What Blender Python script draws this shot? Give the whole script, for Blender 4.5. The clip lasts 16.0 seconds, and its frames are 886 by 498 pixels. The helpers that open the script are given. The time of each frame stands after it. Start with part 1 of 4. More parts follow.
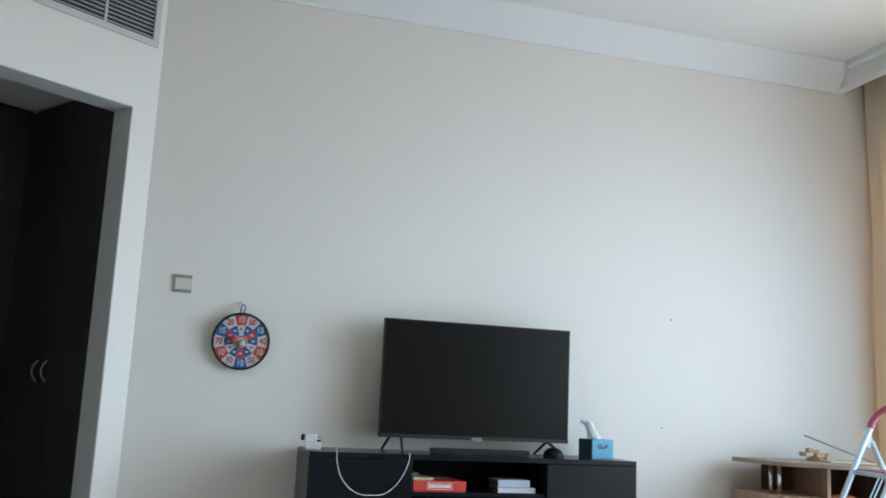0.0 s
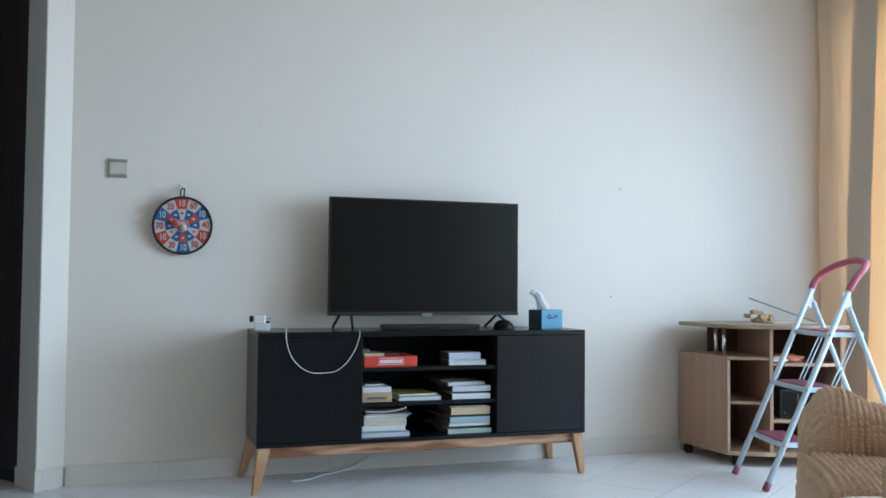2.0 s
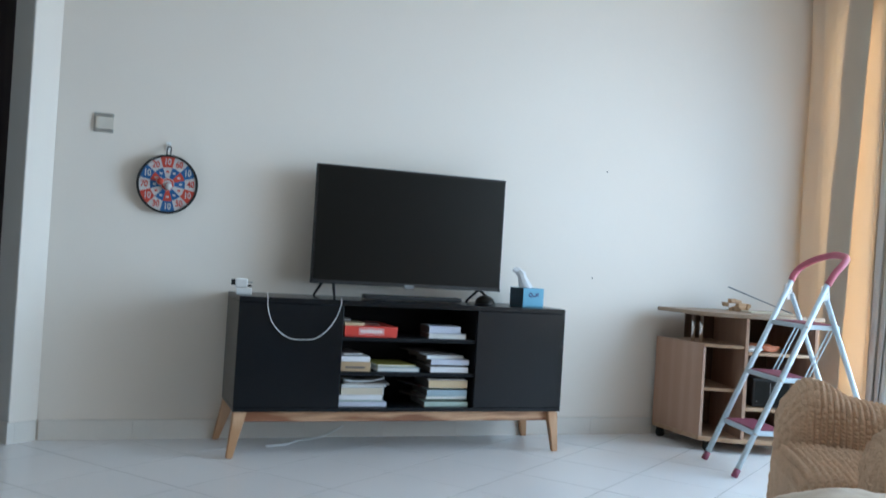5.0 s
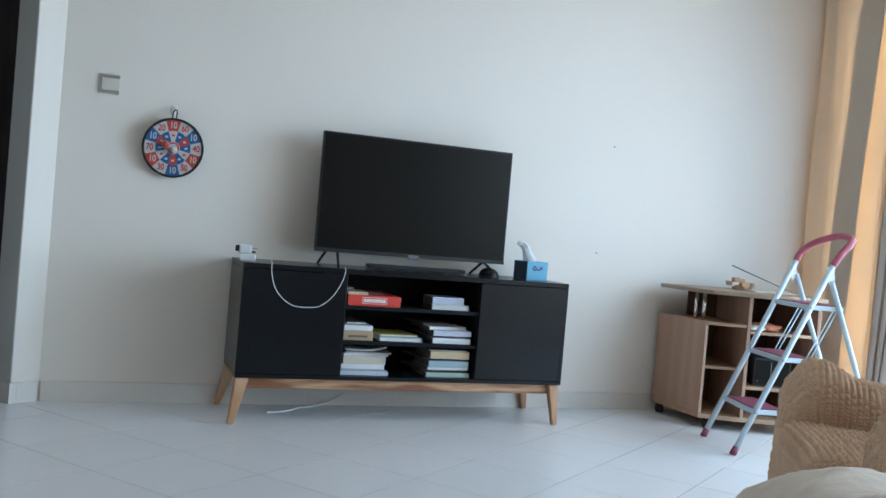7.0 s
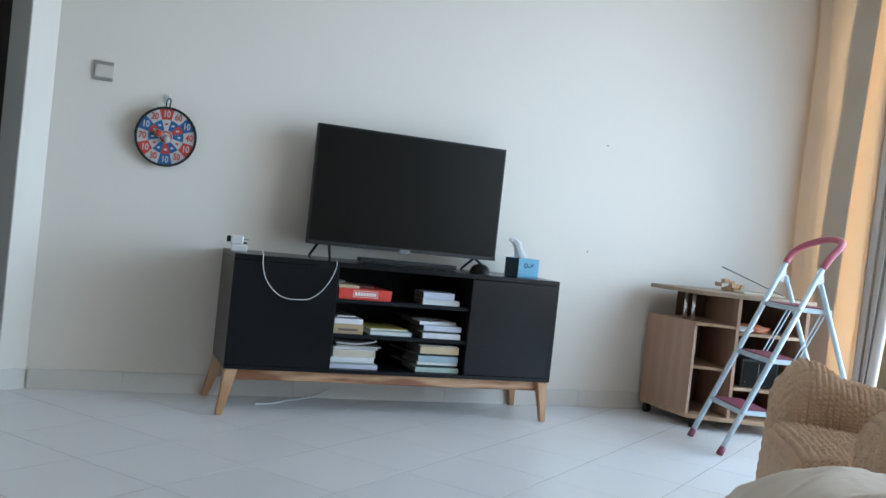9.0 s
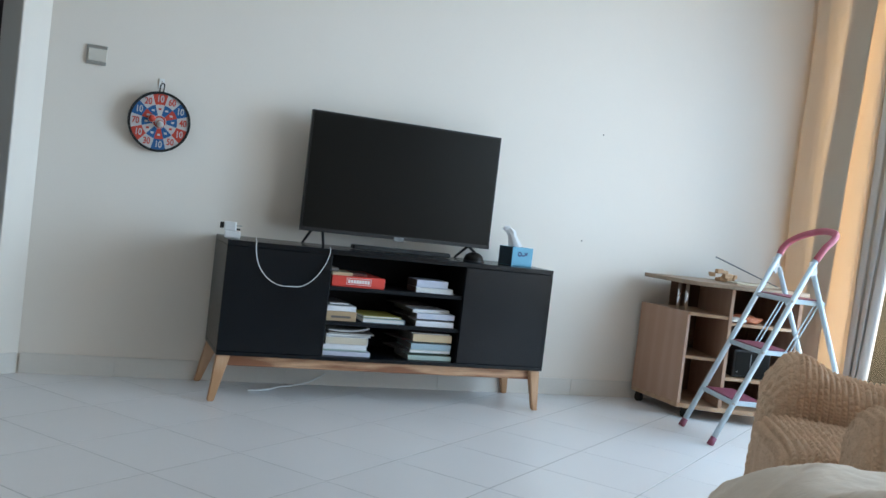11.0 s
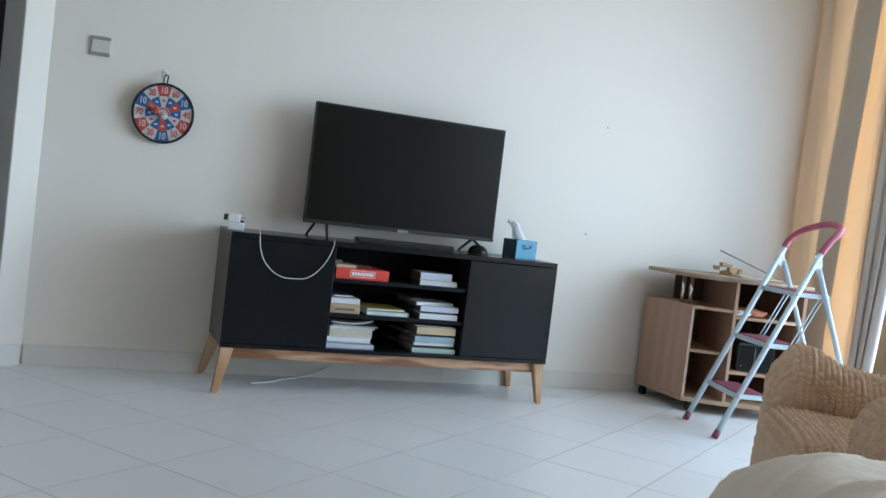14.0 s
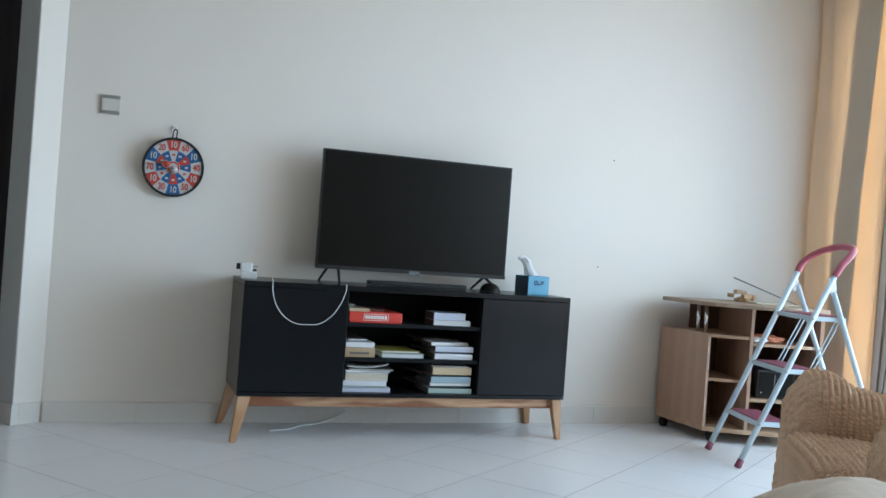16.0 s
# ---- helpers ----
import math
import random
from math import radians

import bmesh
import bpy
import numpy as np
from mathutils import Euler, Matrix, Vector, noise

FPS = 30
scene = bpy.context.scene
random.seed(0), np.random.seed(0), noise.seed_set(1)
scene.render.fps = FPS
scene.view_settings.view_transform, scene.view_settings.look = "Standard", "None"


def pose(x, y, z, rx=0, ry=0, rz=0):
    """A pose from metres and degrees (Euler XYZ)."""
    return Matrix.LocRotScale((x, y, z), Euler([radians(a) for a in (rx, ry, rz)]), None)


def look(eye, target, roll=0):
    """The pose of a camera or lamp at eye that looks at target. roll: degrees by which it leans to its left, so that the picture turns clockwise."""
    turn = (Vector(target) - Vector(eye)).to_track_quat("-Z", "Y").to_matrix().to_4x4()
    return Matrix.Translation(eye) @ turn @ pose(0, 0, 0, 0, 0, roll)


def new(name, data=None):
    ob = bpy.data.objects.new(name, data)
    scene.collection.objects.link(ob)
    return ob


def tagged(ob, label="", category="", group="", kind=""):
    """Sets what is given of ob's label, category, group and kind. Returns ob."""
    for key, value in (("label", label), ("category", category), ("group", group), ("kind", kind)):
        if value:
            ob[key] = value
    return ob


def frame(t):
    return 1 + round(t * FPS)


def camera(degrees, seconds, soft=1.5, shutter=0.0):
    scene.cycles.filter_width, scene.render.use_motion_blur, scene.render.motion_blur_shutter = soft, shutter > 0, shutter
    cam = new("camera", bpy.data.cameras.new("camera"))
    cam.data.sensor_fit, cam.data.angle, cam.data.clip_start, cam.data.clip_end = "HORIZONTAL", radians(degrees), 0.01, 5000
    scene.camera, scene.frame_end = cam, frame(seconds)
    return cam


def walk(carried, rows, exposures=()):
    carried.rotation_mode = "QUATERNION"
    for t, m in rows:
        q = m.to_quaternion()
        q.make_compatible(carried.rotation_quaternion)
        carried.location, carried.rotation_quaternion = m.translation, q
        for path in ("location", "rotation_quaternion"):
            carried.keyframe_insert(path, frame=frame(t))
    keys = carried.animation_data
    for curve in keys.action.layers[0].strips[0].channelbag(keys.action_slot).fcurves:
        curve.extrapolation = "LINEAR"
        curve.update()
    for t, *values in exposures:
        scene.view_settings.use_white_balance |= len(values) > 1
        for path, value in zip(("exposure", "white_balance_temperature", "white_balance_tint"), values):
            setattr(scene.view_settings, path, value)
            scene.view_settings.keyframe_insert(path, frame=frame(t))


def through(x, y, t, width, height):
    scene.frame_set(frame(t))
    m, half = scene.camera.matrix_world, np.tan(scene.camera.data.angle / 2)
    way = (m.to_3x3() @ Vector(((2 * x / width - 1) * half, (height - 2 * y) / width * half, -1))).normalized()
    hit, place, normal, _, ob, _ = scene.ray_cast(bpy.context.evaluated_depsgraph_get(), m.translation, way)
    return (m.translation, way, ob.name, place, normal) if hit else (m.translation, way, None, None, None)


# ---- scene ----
cam = camera(52.1, 16.0, soft=1.5, shutter=0.5)
PATH = [
    (0, (-0.61, -4.074, 0.924), (-0.063, -2.18, 1.266), 2.7),
    (0.1, (-0.600, -4.070, 0.923), (-0.066, -2.170, 1.2595), 2.5),
    (0.3, (-0.575, -4.064, 0.920), (-0.046, -2.159, 1.2415), 2.0),
    (0.5, (-0.552, -4.057, 0.917), (-0.01, -2.152, 1.196), 1.6),
    (1, (-0.531, -4.056, 0.916), (0.038, -2.15, 1.133), 0.4),
    (1.5, (-0.525, -4.043, 0.92), (0.104, -2.153, 1.1), -1.1),
    (2, (-0.528, -4.027, 0.919), (0.12, -2.136, 0.998), 0.5),
    (2.5, (-0.549, -4.022, 0.921), (0.156, -2.153, 1.021), 1.0),
    (3, (-0.56, -4.007, 0.918), (0.166, -2.149, 1.056), 1.4),
    (3.5, (-0.557, -3.994, 0.923), (0.177, -2.135, 0.988), 1.0),
    (4, (-0.548, -4.007, 0.921), (0.166, -2.14, 0.986), 2.9),
    (4.5, (-0.553, -4.017, 0.925), (0.125, -2.136, 0.98), 3.3),
    (5, (-0.563, -4.008, 0.918), (0.135, -2.134, 0.94), 3.5),
    (5.2, (-0.563, -4.001, 0.916), (0.136, -2.128, 0.893), 4.8),
    (7.3, (-0.583, -3.98, 0.91), (0.12, -2.108, 0.864), 5.0),
    (7.5, (-0.586, -3.974, 0.911), (0.122, -2.105, 0.852), 5.0),
    (8, (-0.592, -3.974, 0.906), (0.122, -2.107, 0.845), 5.1),
    (8.5, (-0.595, -3.978, 0.899), (0.124, -2.112, 0.857), 5.8),
    (11, (-0.583, -3.977, 0.916), (0.155, -2.119, 0.841), 6.7),
    (11.5, (-0.58, -3.97, 0.908), (0.159, -2.114, 0.832), 6.5),
    (12, (-0.584, -3.971, 0.907), (0.155, -2.115, 0.819), 6.4),
    (12.5, (-0.571, -3.975, 0.909), (0.161, -2.116, 0.814), 6.2),
    (13, (-0.579, -3.975, 0.908), (0.156, -2.117, 0.82), 6.1),
    (13.5, (-0.582, -3.965, 0.903), (0.153, -2.108, 0.802), 6.5),
    (14, (-0.586, -3.966, 0.902), (0.148, -2.108, 0.816), 6.8),
    (14.5, (-0.584, -3.966, 0.903), (0.148, -2.108, 0.803), 5.7),
    (15, (-0.588, -3.98, 0.912), (0.129, -2.113, 0.876), 4.0),
    (15.5, (-0.581, -3.986, 0.914), (0.121, -2.113, 0.901), 3.8),
    (16, (-0.571, -3.992, 0.907), (0.123, -2.116, 0.904), 4.2),
]
walk(cam, [(t, look(e, a, r)) for t, e, a, r in PATH], exposures=[
    (0, -0.35, 6680, 10), (1.2, -0.30, 6620, 10), (2.2, -0.38, 6450, 10), (5.0, -0.38, 6450, 10), (8.0, -0.36, 6480, 10), (11.0, -0.36, 6650, 10), (16.0, -0.35, 6680, 10)])

# ---- light ----
world = bpy.data.worlds.new("sky")
scene.world = world
world.use_nodes = True
wn = world.node_tree.nodes
sky = wn.new("ShaderNodeTexSky")
sky.sky_type = "NISHITA"
sky.sun_disc = False
sky.dust_density, sky.ozone_density = 0.3, 4.0
sky.sun_elevation = radians(12)
sky.sun_rotation = radians(116)
world.node_tree.links.new(sky.outputs[0], wn["Background"].inputs[0])
wn["Background"].inputs[1].default_value = 0.08

sun = new("sun", bpy.data.lights.new("sun", "SUN"))
sun.data.energy, sun.data.angle, sun.data.color = 1.1, radians(22), (0.48, 0.75, 1.0)   # a bright hazy patch of sky, low over the balcony
sun.matrix_world = look((28.2, -13.5, 3.7), (0, 0, 0))


def window_light(name, place, target, w, h, watts, colour):
    lamp = new(name, bpy.data.lights.new(name, "AREA"))
    lamp.data.shape, lamp.data.size, lamp.data.size_y = "RECTANGLE", w, h
    lamp.data.energy, lamp.data.color = watts, colour
    lamp.matrix_world = look(place, target)
    return lamp


# skylight comes down through the window, light from the sunlit ground outside comes up through it
window_light("window_skylight", (3.62, -3.7, 1.35), (0, -3.0, 0.30), 2.5, 2.1, 58, (0.68, 0.85, 1.0))
window_light("window_skylight_by_curtain", (3.62, -1.45, 1.30), (0, -1.45, -0.10), 1.7, 2.0, 80, (0.36, 0.665, 1.0))
window_light("window_ground_light", (3.61, -2.2, 1.35), (0, -2.2, 2.5), 3.4, 2.1, 26, (1.0, 0.80, 0.58))
window_light("window_light_by_corner", (3.60, -0.25, 1.35), (0, -0.25, 1.35), 0.7, 2.3, 50, (1.0, 0.84, 0.60))
scene.view_settings.exposure = 0.0


# ---- materials ----
def material(name, colour, rough=0.5, metal=0.0, spread=0.06, scale=6.0, fine=120.0, bump=0.05, spec=0.5, per_object=0.0, per_island=0.0, stretch=(1, 1, 1), depth=0.002, vary=0.08):
    """A plain surface with two scales of colour variation and a fine relief."""
    m = bpy.data.materials.new(name)
    m.use_nodes = True
    t, n = m.node_tree, m.node_tree.nodes
    b = n["Principled BSDF"]
    co = n.new("ShaderNodeTexCoord")
    mp = n.new("ShaderNodeMapping")
    mp.inputs["Scale"].default_value = stretch
    t.links.new(co.outputs["Object"], mp.inputs[0])
    big, small = n.new("ShaderNodeTexNoise"), n.new("ShaderNodeTexNoise")
    for node, s in ((big, scale), (small, fine)):
        node.inputs["Scale"].default_value = s
        node.inputs["Detail"].default_value = 5
        t.links.new(mp.outputs[0], node.inputs["Vector"])
    add = n.new("ShaderNodeMath")
    add.operation = "ADD"
    t.links.new(big.outputs["Fac"], add.inputs[0])
    t.links.new(small.outputs["Fac"], add.inputs[1])
    last = add
    for on, kind, out in ((per_object, "ShaderNodeObjectInfo", "Random"), (per_island, "ShaderNodeNewGeometry", "Random Per Island")):
        if on:
            src = n.new(kind)
            mul = n.new("ShaderNodeMath")
            mul.operation = "MULTIPLY_ADD"
            mul.inputs[1].default_value = on
            t.links.new(src.outputs[out], mul.inputs[0])
            t.links.new(last.outputs[0], mul.inputs[2])
            last = mul
    rng = n.new("ShaderNodeMapRange")
    rng.inputs["From Min"].default_value, rng.inputs["From Max"].default_value = 0.5, 1.5
    rng.inputs["To Min"].default_value, rng.inputs["To Max"].default_value = 1 - spread, 1 + spread
    t.links.new(last.outputs[0], rng.inputs["Value"])
    mix = n.new("ShaderNodeMix")
    mix.data_type, mix.blend_type = "RGBA", "MULTIPLY"
    mix.inputs["Factor"].default_value = 1
    mix.inputs["A"].default_value = (*colour, 1)
    t.links.new(rng.outputs[0], mix.inputs["B"])
    t.links.new(mix.outputs["Result"], b.inputs["Base Color"])
    rr = n.new("ShaderNodeMapRange")
    rr.inputs["To Min"].default_value, rr.inputs["To Max"].default_value = max(0.02, rough - vary), min(1, rough + vary)
    t.links.new(big.outputs["Fac"], rr.inputs["Value"])
    t.links.new(rr.outputs[0], b.inputs["Roughness"])
    b.inputs["Metallic"].default_value = metal
    b.inputs["Specular IOR Level"].default_value = spec
    if bump:
        bp = n.new("ShaderNodeBump")
        bp.inputs["Strength"].default_value, bp.inputs["Distance"].default_value = bump, depth
        t.links.new(small.outputs["Fac"], bp.inputs["Height"])
        t.links.new(bp.outputs[0], b.inputs["Normal"])
    return m


def wood(name, light, dark, along="X", rings=9.0, rough=0.45, knots=True, full=1.0):
    """Sawn wood: long grain along one axis, with fine pores."""
    m = bpy.data.materials.new(name)
    m.use_nodes = True
    t, n = m.node_tree, m.node_tree.nodes
    b = n["Principled BSDF"]
    co, mp = n.new("ShaderNodeTexCoord"), n.new("ShaderNodeMapping")
    mp.inputs["Scale"].default_value = {"X": (0.12, 1, 1), "Y": (1, 0.12, 1), "Z": (1, 1, 0.12)}[along]
    t.links.new(co.outputs["Object"], mp.inputs[0])
    warp, pores = n.new("ShaderNodeTexNoise"), n.new("ShaderNodeTexNoise")
    warp.inputs["Scale"].default_value, warp.inputs["Distortion"].default_value = rings, 1.6
    warp.inputs["Detail"].default_value = 3
    pores.inputs["Scale"].default_value, pores.inputs["Detail"].default_value = 160, 6
    wave = n.new("ShaderNodeTexWave")
    wave.inputs["Scale"].default_value, wave.inputs["Distortion"].default_value = rings, 9 if knots else 3
    wave.inputs["Detail Scale"].default_value = 1.5
    wave.bands_direction = "Y" if along != "Y" else "X"
    for node in (warp, pores, wave):
        t.links.new(mp.outputs[0], node.inputs["Vector"])
    add = n.new("ShaderNodeMath")
    add.operation = "MULTIPLY_ADD"
    add.inputs[1].default_value = 0.5
    t.links.new(wave.outputs["Fac"], add.inputs[0])
    t.links.new(warp.outputs["Fac"], add.inputs[2])
    add2 = n.new("ShaderNodeMath")
    add2.operation = "MULTIPLY_ADD"
    add2.inputs[1].default_value = 0.35
    t.links.new(pores.outputs["Fac"], add2.inputs[0])
    t.links.new(add.outputs[0], add2.inputs[2])
    ramp = n.new("ShaderNodeValToRGB")
    ramp.color_ramp.elements[0].position, ramp.color_ramp.elements[1].position = 0.45, full
    ramp.color_ramp.elements[0].color, ramp.color_ramp.elements[1].color = (*light, 1), (*dark, 1)
    t.links.new(add2.outputs[0], ramp.inputs[0])
    t.links.new(ramp.outputs[0], b.inputs["Base Color"])
    b.inputs["Roughness"].default_value = rough
    bp = n.new("ShaderNodeBump")
    bp.inputs["Strength"].default_value, bp.inputs["Distance"].default_value = 0.08, 0.001
    t.links.new(add2.outputs[0], bp.inputs["Height"])
    t.links.new(bp.outputs[0], b.inputs["Normal"])
    return m


def cloth(name, colour, through, rough=0.9, clear=0.0, weave=900.0, spread=0.05):
    """Hanging cloth that lets some light through."""
    m = material(name, colour, rough, spread=spread, scale=5, fine=weave, bump=0.15, depth=0.0006, spec=0.1)
    t, n = m.node_tree, m.node_tree.nodes
    b, out = n["Principled BSDF"], n["Material Output"]
    tr = n.new("ShaderNodeBsdfTranslucent")
    tr.inputs["Color"].default_value = (*colour, 1)
    mx = n.new("ShaderNodeMixShader")
    mx.inputs[0].default_value = through
    t.links.new(b.outputs[0], mx.inputs[1])
    t.links.new(tr.outputs[0], mx.inputs[2])
    last = mx
    if clear:
        cl, m2 = n.new("ShaderNodeBsdfTransparent"), n.new("ShaderNodeMixShader")
        m2.inputs[0].default_value = clear
        t.links.new(mx.outputs[0], m2.inputs[1])
        t.links.new(cl.outputs[0], m2.inputs[2])
        last = m2
    t.links.new(last.outputs[0], out.inputs["Surface"])
    return m


def glass(name):
    m = bpy.data.materials.new(name)
    m.use_nodes = True
    b = m.node_tree.nodes["Principled BSDF"]
    b.inputs["Transmission Weight"].default_value = 1
    b.inputs["Roughness"].default_value = 0.01
    b.inputs["IOR"].default_value = 1.45
    return m


PAINT = material("wall_paint", (0.78, 0.712, 0.637), 0.62, spread=0.025, scale=1.3, fine=260, bump=0.06, depth=0.0015, spec=0.3)
CEIL = material("ceiling_paint", (0.75, 0.72, 0.685), 0.8, spread=0.02, scale=1.2, fine=200, bump=0.04)
PLASTER = material("cornice_plaster", (0.74, 0.72, 0.69), 0.7, spread=0.02, scale=3, fine=150, bump=0.04)
JAMB = material("door_lining_paint", (0.62, 0.62, 0.60), 0.5, spread=0.03, scale=3, fine=150)
TILE = material("floor_tile", (0.765, 0.75, 0.75), 0.28, spread=0.02, vary=0.015, scale=2.2, fine=60, bump=0.02, per_object=0.5, spec=0.45)
GROUT = material("grout", (0.36, 0.352, 0.345), 0.9, spread=0.15, scale=8, fine=300, bump=0.2)
SKIRT = material("skirting_tile", (0.67, 0.625, 0.57), 0.4, spread=0.03, scale=4, fine=90, bump=0.03)
BLACK = material("black_laminate", (0.0045, 0.0065, 0.009), 0.23, spread=0.15, scale=1.5, fine=400, bump=0.03, spec=0.28)
BLACKIN = material("black_laminate_inside", (0.006, 0.007, 0.009), 0.6, spread=0.15, scale=7, fine=300, bump=0.05, spec=0.15)
PINE = wood("pine", (0.64, 0.38, 0.22), (0.26, 0.10, 0.045), "X", 9, full=0.86)
PINE_UP = wood("pine_leg", (0.66, 0.42, 0.265), (0.45, 0.24, 0.12), "Z", 8, knots=False)
SCREEN = material("screen_glass", (0.007, 0.0066, 0.0055), 0.3, spread=0.05, scale=0.3, fine=500, bump=0.0, spec=0.18)
BEZEL = material("black_plastic", (0.012, 0.012, 0.013), 0.4, spread=0.1, scale=20, fine=500, bump=0.03)
GREY = material("grey_plastic", (0.20, 0.205, 0.21), 0.4, spread=0.05, scale=20)
STEEL = material("brushed_steel", (0.42, 0.42, 0.40), 0.38, 0.85, spread=0.06, scale=20, fine=300)
CHROME = material("chrome", (0.75, 0.75, 0.76), 0.12, 1.0, spread=0.03, scale=20, bump=0)
WHITE = material("white_plastic", (0.78, 0.78, 0.77), 0.4, spread=0.03, scale=20)
ROCKER = material("switch_rocker", (0.62, 0.58, 0.51), 0.35, spread=0.03, scale=20)
RED = material("red_card", (0.62, 0.045, 0.028), 0.45, spread=0.08, scale=15)
BLUE = material("blue_print", (0.008, 0.095, 0.26), 0.6, spread=0.08, scale=25)
DARTRED = material("red_print", (0.50, 0.048, 0.026), 0.6, spread=0.08, scale=25)
DARTWHITE = material("white_print", (0.50, 0.49, 0.48), 0.6, spread=0.05, scale=25)
PAPER = material("paper", (0.68, 0.67, 0.64), 0.8, spread=0.1, scale=12, fine=500, bump=0.3, stretch=(1, 1, 8), depth=0.001, per_object=0.2)
CREAM = material("aged_paper", (0.55, 0.48, 0.38), 0.8, spread=0.12, scale=12, fine=500, bump=0.3, stretch=(1, 1, 8), depth=0.001, per_object=0.2)
CARD = material("brown_card", (0.42, 0.29, 0.17), 0.75, spread=0.1, scale=9, fine=200)
COVERS = [material("book_cover", c, 0.5, spread=0.1, scale=10) for c in
          ((0.66, 0.66, 0.68), (0.30, 0.40, 0.45), (0.40, 0.34, 0.06), (0.12, 0.10, 0.09), (0.36, 0.45, 0.40), (0.55, 0.42, 0.26), (0.50, 0.52, 0.60), (0.16, 0.06, 0.05))]
TISSUE_BLUE = material("tissue_box_blue", (0.07, 0.30, 0.44), 0.5, spread=0.08, scale=12)
TISSUE_DARK = material("tissue_box_side", (0.03, 0.065, 0.095), 0.5, spread=0.1, scale=12)
NAVY = material("navy_print", (0.01, 0.03, 0.12), 0.5)
TISSUE = cloth("tissue_paper", (0.85, 0.85, 0.86), 0.35)
BEECH = wood("beech_laminate", (0.48, 0.30, 0.215), (0.42, 0.25, 0.17), "Z", 3, 0.4, False)
BEECH_FLAT = wood("beech_board", (0.50, 0.33, 0.21), (0.42, 0.26, 0.16), "X", 4, 0.4, False)
BEECH_TOP = material("worn_laminate_top", (0.33, 0.235, 0.165), 0.5, spread=0.28, scale=14, fine=60, bump=0.08)
CARTBACK = material("brown_back_board", (0.17, 0.095, 0.06), 0.6, spread=0.1, scale=6)
RUBBER = material("black_rubber", (0.012, 0.012, 0.012), 0.7, spread=0.15, scale=30)
LADDER = material("ladder_enamel", (0.52, 0.62, 0.68), 0.35, 0.1, spread=0.05, scale=15, fine=300, bump=0.04)
PINK = material("magenta_plastic", (0.22, 0.05, 0.09), 0.5, spread=0.1, scale=15, fine=300, bump=0.1)
GRIP = material("pink_foam_grip", (0.43, 0.10, 0.14), 0.55, spread=0.1, scale=15, fine=350, bump=0.12)
SLIP = material("puckered_slipcover", (0.74, 0.51, 0.35), 0.92, spread=0.16, scale=9, fine=170, bump=0.9, spec=0.1, depth=0.006)
SHEET = material("beige_sheet", (0.80, 0.70, 0.60), 0.9, spread=0.07, scale=6, fine=16, bump=0.55, spec=0.1, depth=0.012, stretch=(0.7, 2.2, 1))
CURTAIN = cloth("peach_curtain", (0.74, 0.65, 0.54), 0.38)
SHEER = cloth("grey_sheer", (0.56, 0.55, 0.54), 0.24)
DARKWOOD = wood("dark_wood", (0.058, 0.046, 0.046), (0.028, 0.023, 0.024), "Z", 6, 0.42, False)
GRILLE = material("grille_paint", (0.55, 0.53, 0.49), 0.5, spread=0.05, scale=20)
DUCT = material("duct_dark", (0.05, 0.05, 0.05), 0.9, spread=0.1)
ALU = material("window_frame_paint", (0.70, 0.70, 0.70), 0.35, 0.2, spread=0.03, scale=10)
PANE = glass("window_glass")
SNACK = material("orange_wrap", (0.55, 0.17, 0.08), 0.4, spread=0.4, scale=25)
TIMBER = material("light_wood_offcut", (0.45, 0.27, 0.145), 0.6, spread=0.2, scale=14)


# ---- building blocks ----
def thing(name, m=None, label="", category="", group="", kind=""):
    ob = new(name)
    ob.empty_display_size = 0.05
    if m is not None:
        ob.matrix_basis = m
    return tagged(ob, label, category, group, kind)


def mesh_from(bm, name, mat, smooth=False):
    me = bpy.data.meshes.new(name)
    bmesh.ops.recalc_face_normals(bm, faces=bm.faces[:])
    bm.to_mesh(me)
    bm.free()
    for m in (mat if isinstance(mat, (list, tuple)) else [mat]):
        me.materials.append(m)
    if smooth:
        me.shade_smooth()
    return me


def part(name, bm, mat, parent=None, label="", smooth=False):
    ob = new(name, mesh_from(bm, name, mat, smooth))
    if parent is not None:
        ob.parent = parent
    if label:
        ob["label"] = label
    return ob


def single(name, bm, mat, label, category, group="", kind="", smooth=False):
    return tagged(part(name, bm, mat, None, "", smooth), label, category, group, kind)


def box(x0, x1, y0, y1, z0, z1, r=0.002, bm=None, m=None, seg=2):
    """A box with rounded edges, added to bm."""
    one = bmesh.new()
    bmesh.ops.create_cube(one, size=1)
    bmesh.ops.transform(one, verts=one.verts, matrix=Matrix.Translation(((x0 + x1) / 2, (y0 + y1) / 2, (z0 + z1) / 2)) @ Matrix.Diagonal((x1 - x0, y1 - y0, z1 - z0, 1)))
    if r:
        bmesh.ops.bevel(one, geom=one.edges[:], offset=r, segments=seg, affect="EDGES", profile=0.5)
    if m is not None:
        bmesh.ops.transform(one, verts=one.verts, matrix=m)
    if bm is None:
        return one
    return join(bm, one)


def join(bm, other):
    tmp = bpy.data.meshes.new("tmp")
    other.to_mesh(tmp)
    other.free()
    bm.from_mesh(tmp)
    bpy.data.meshes.remove(tmp)
    return bm


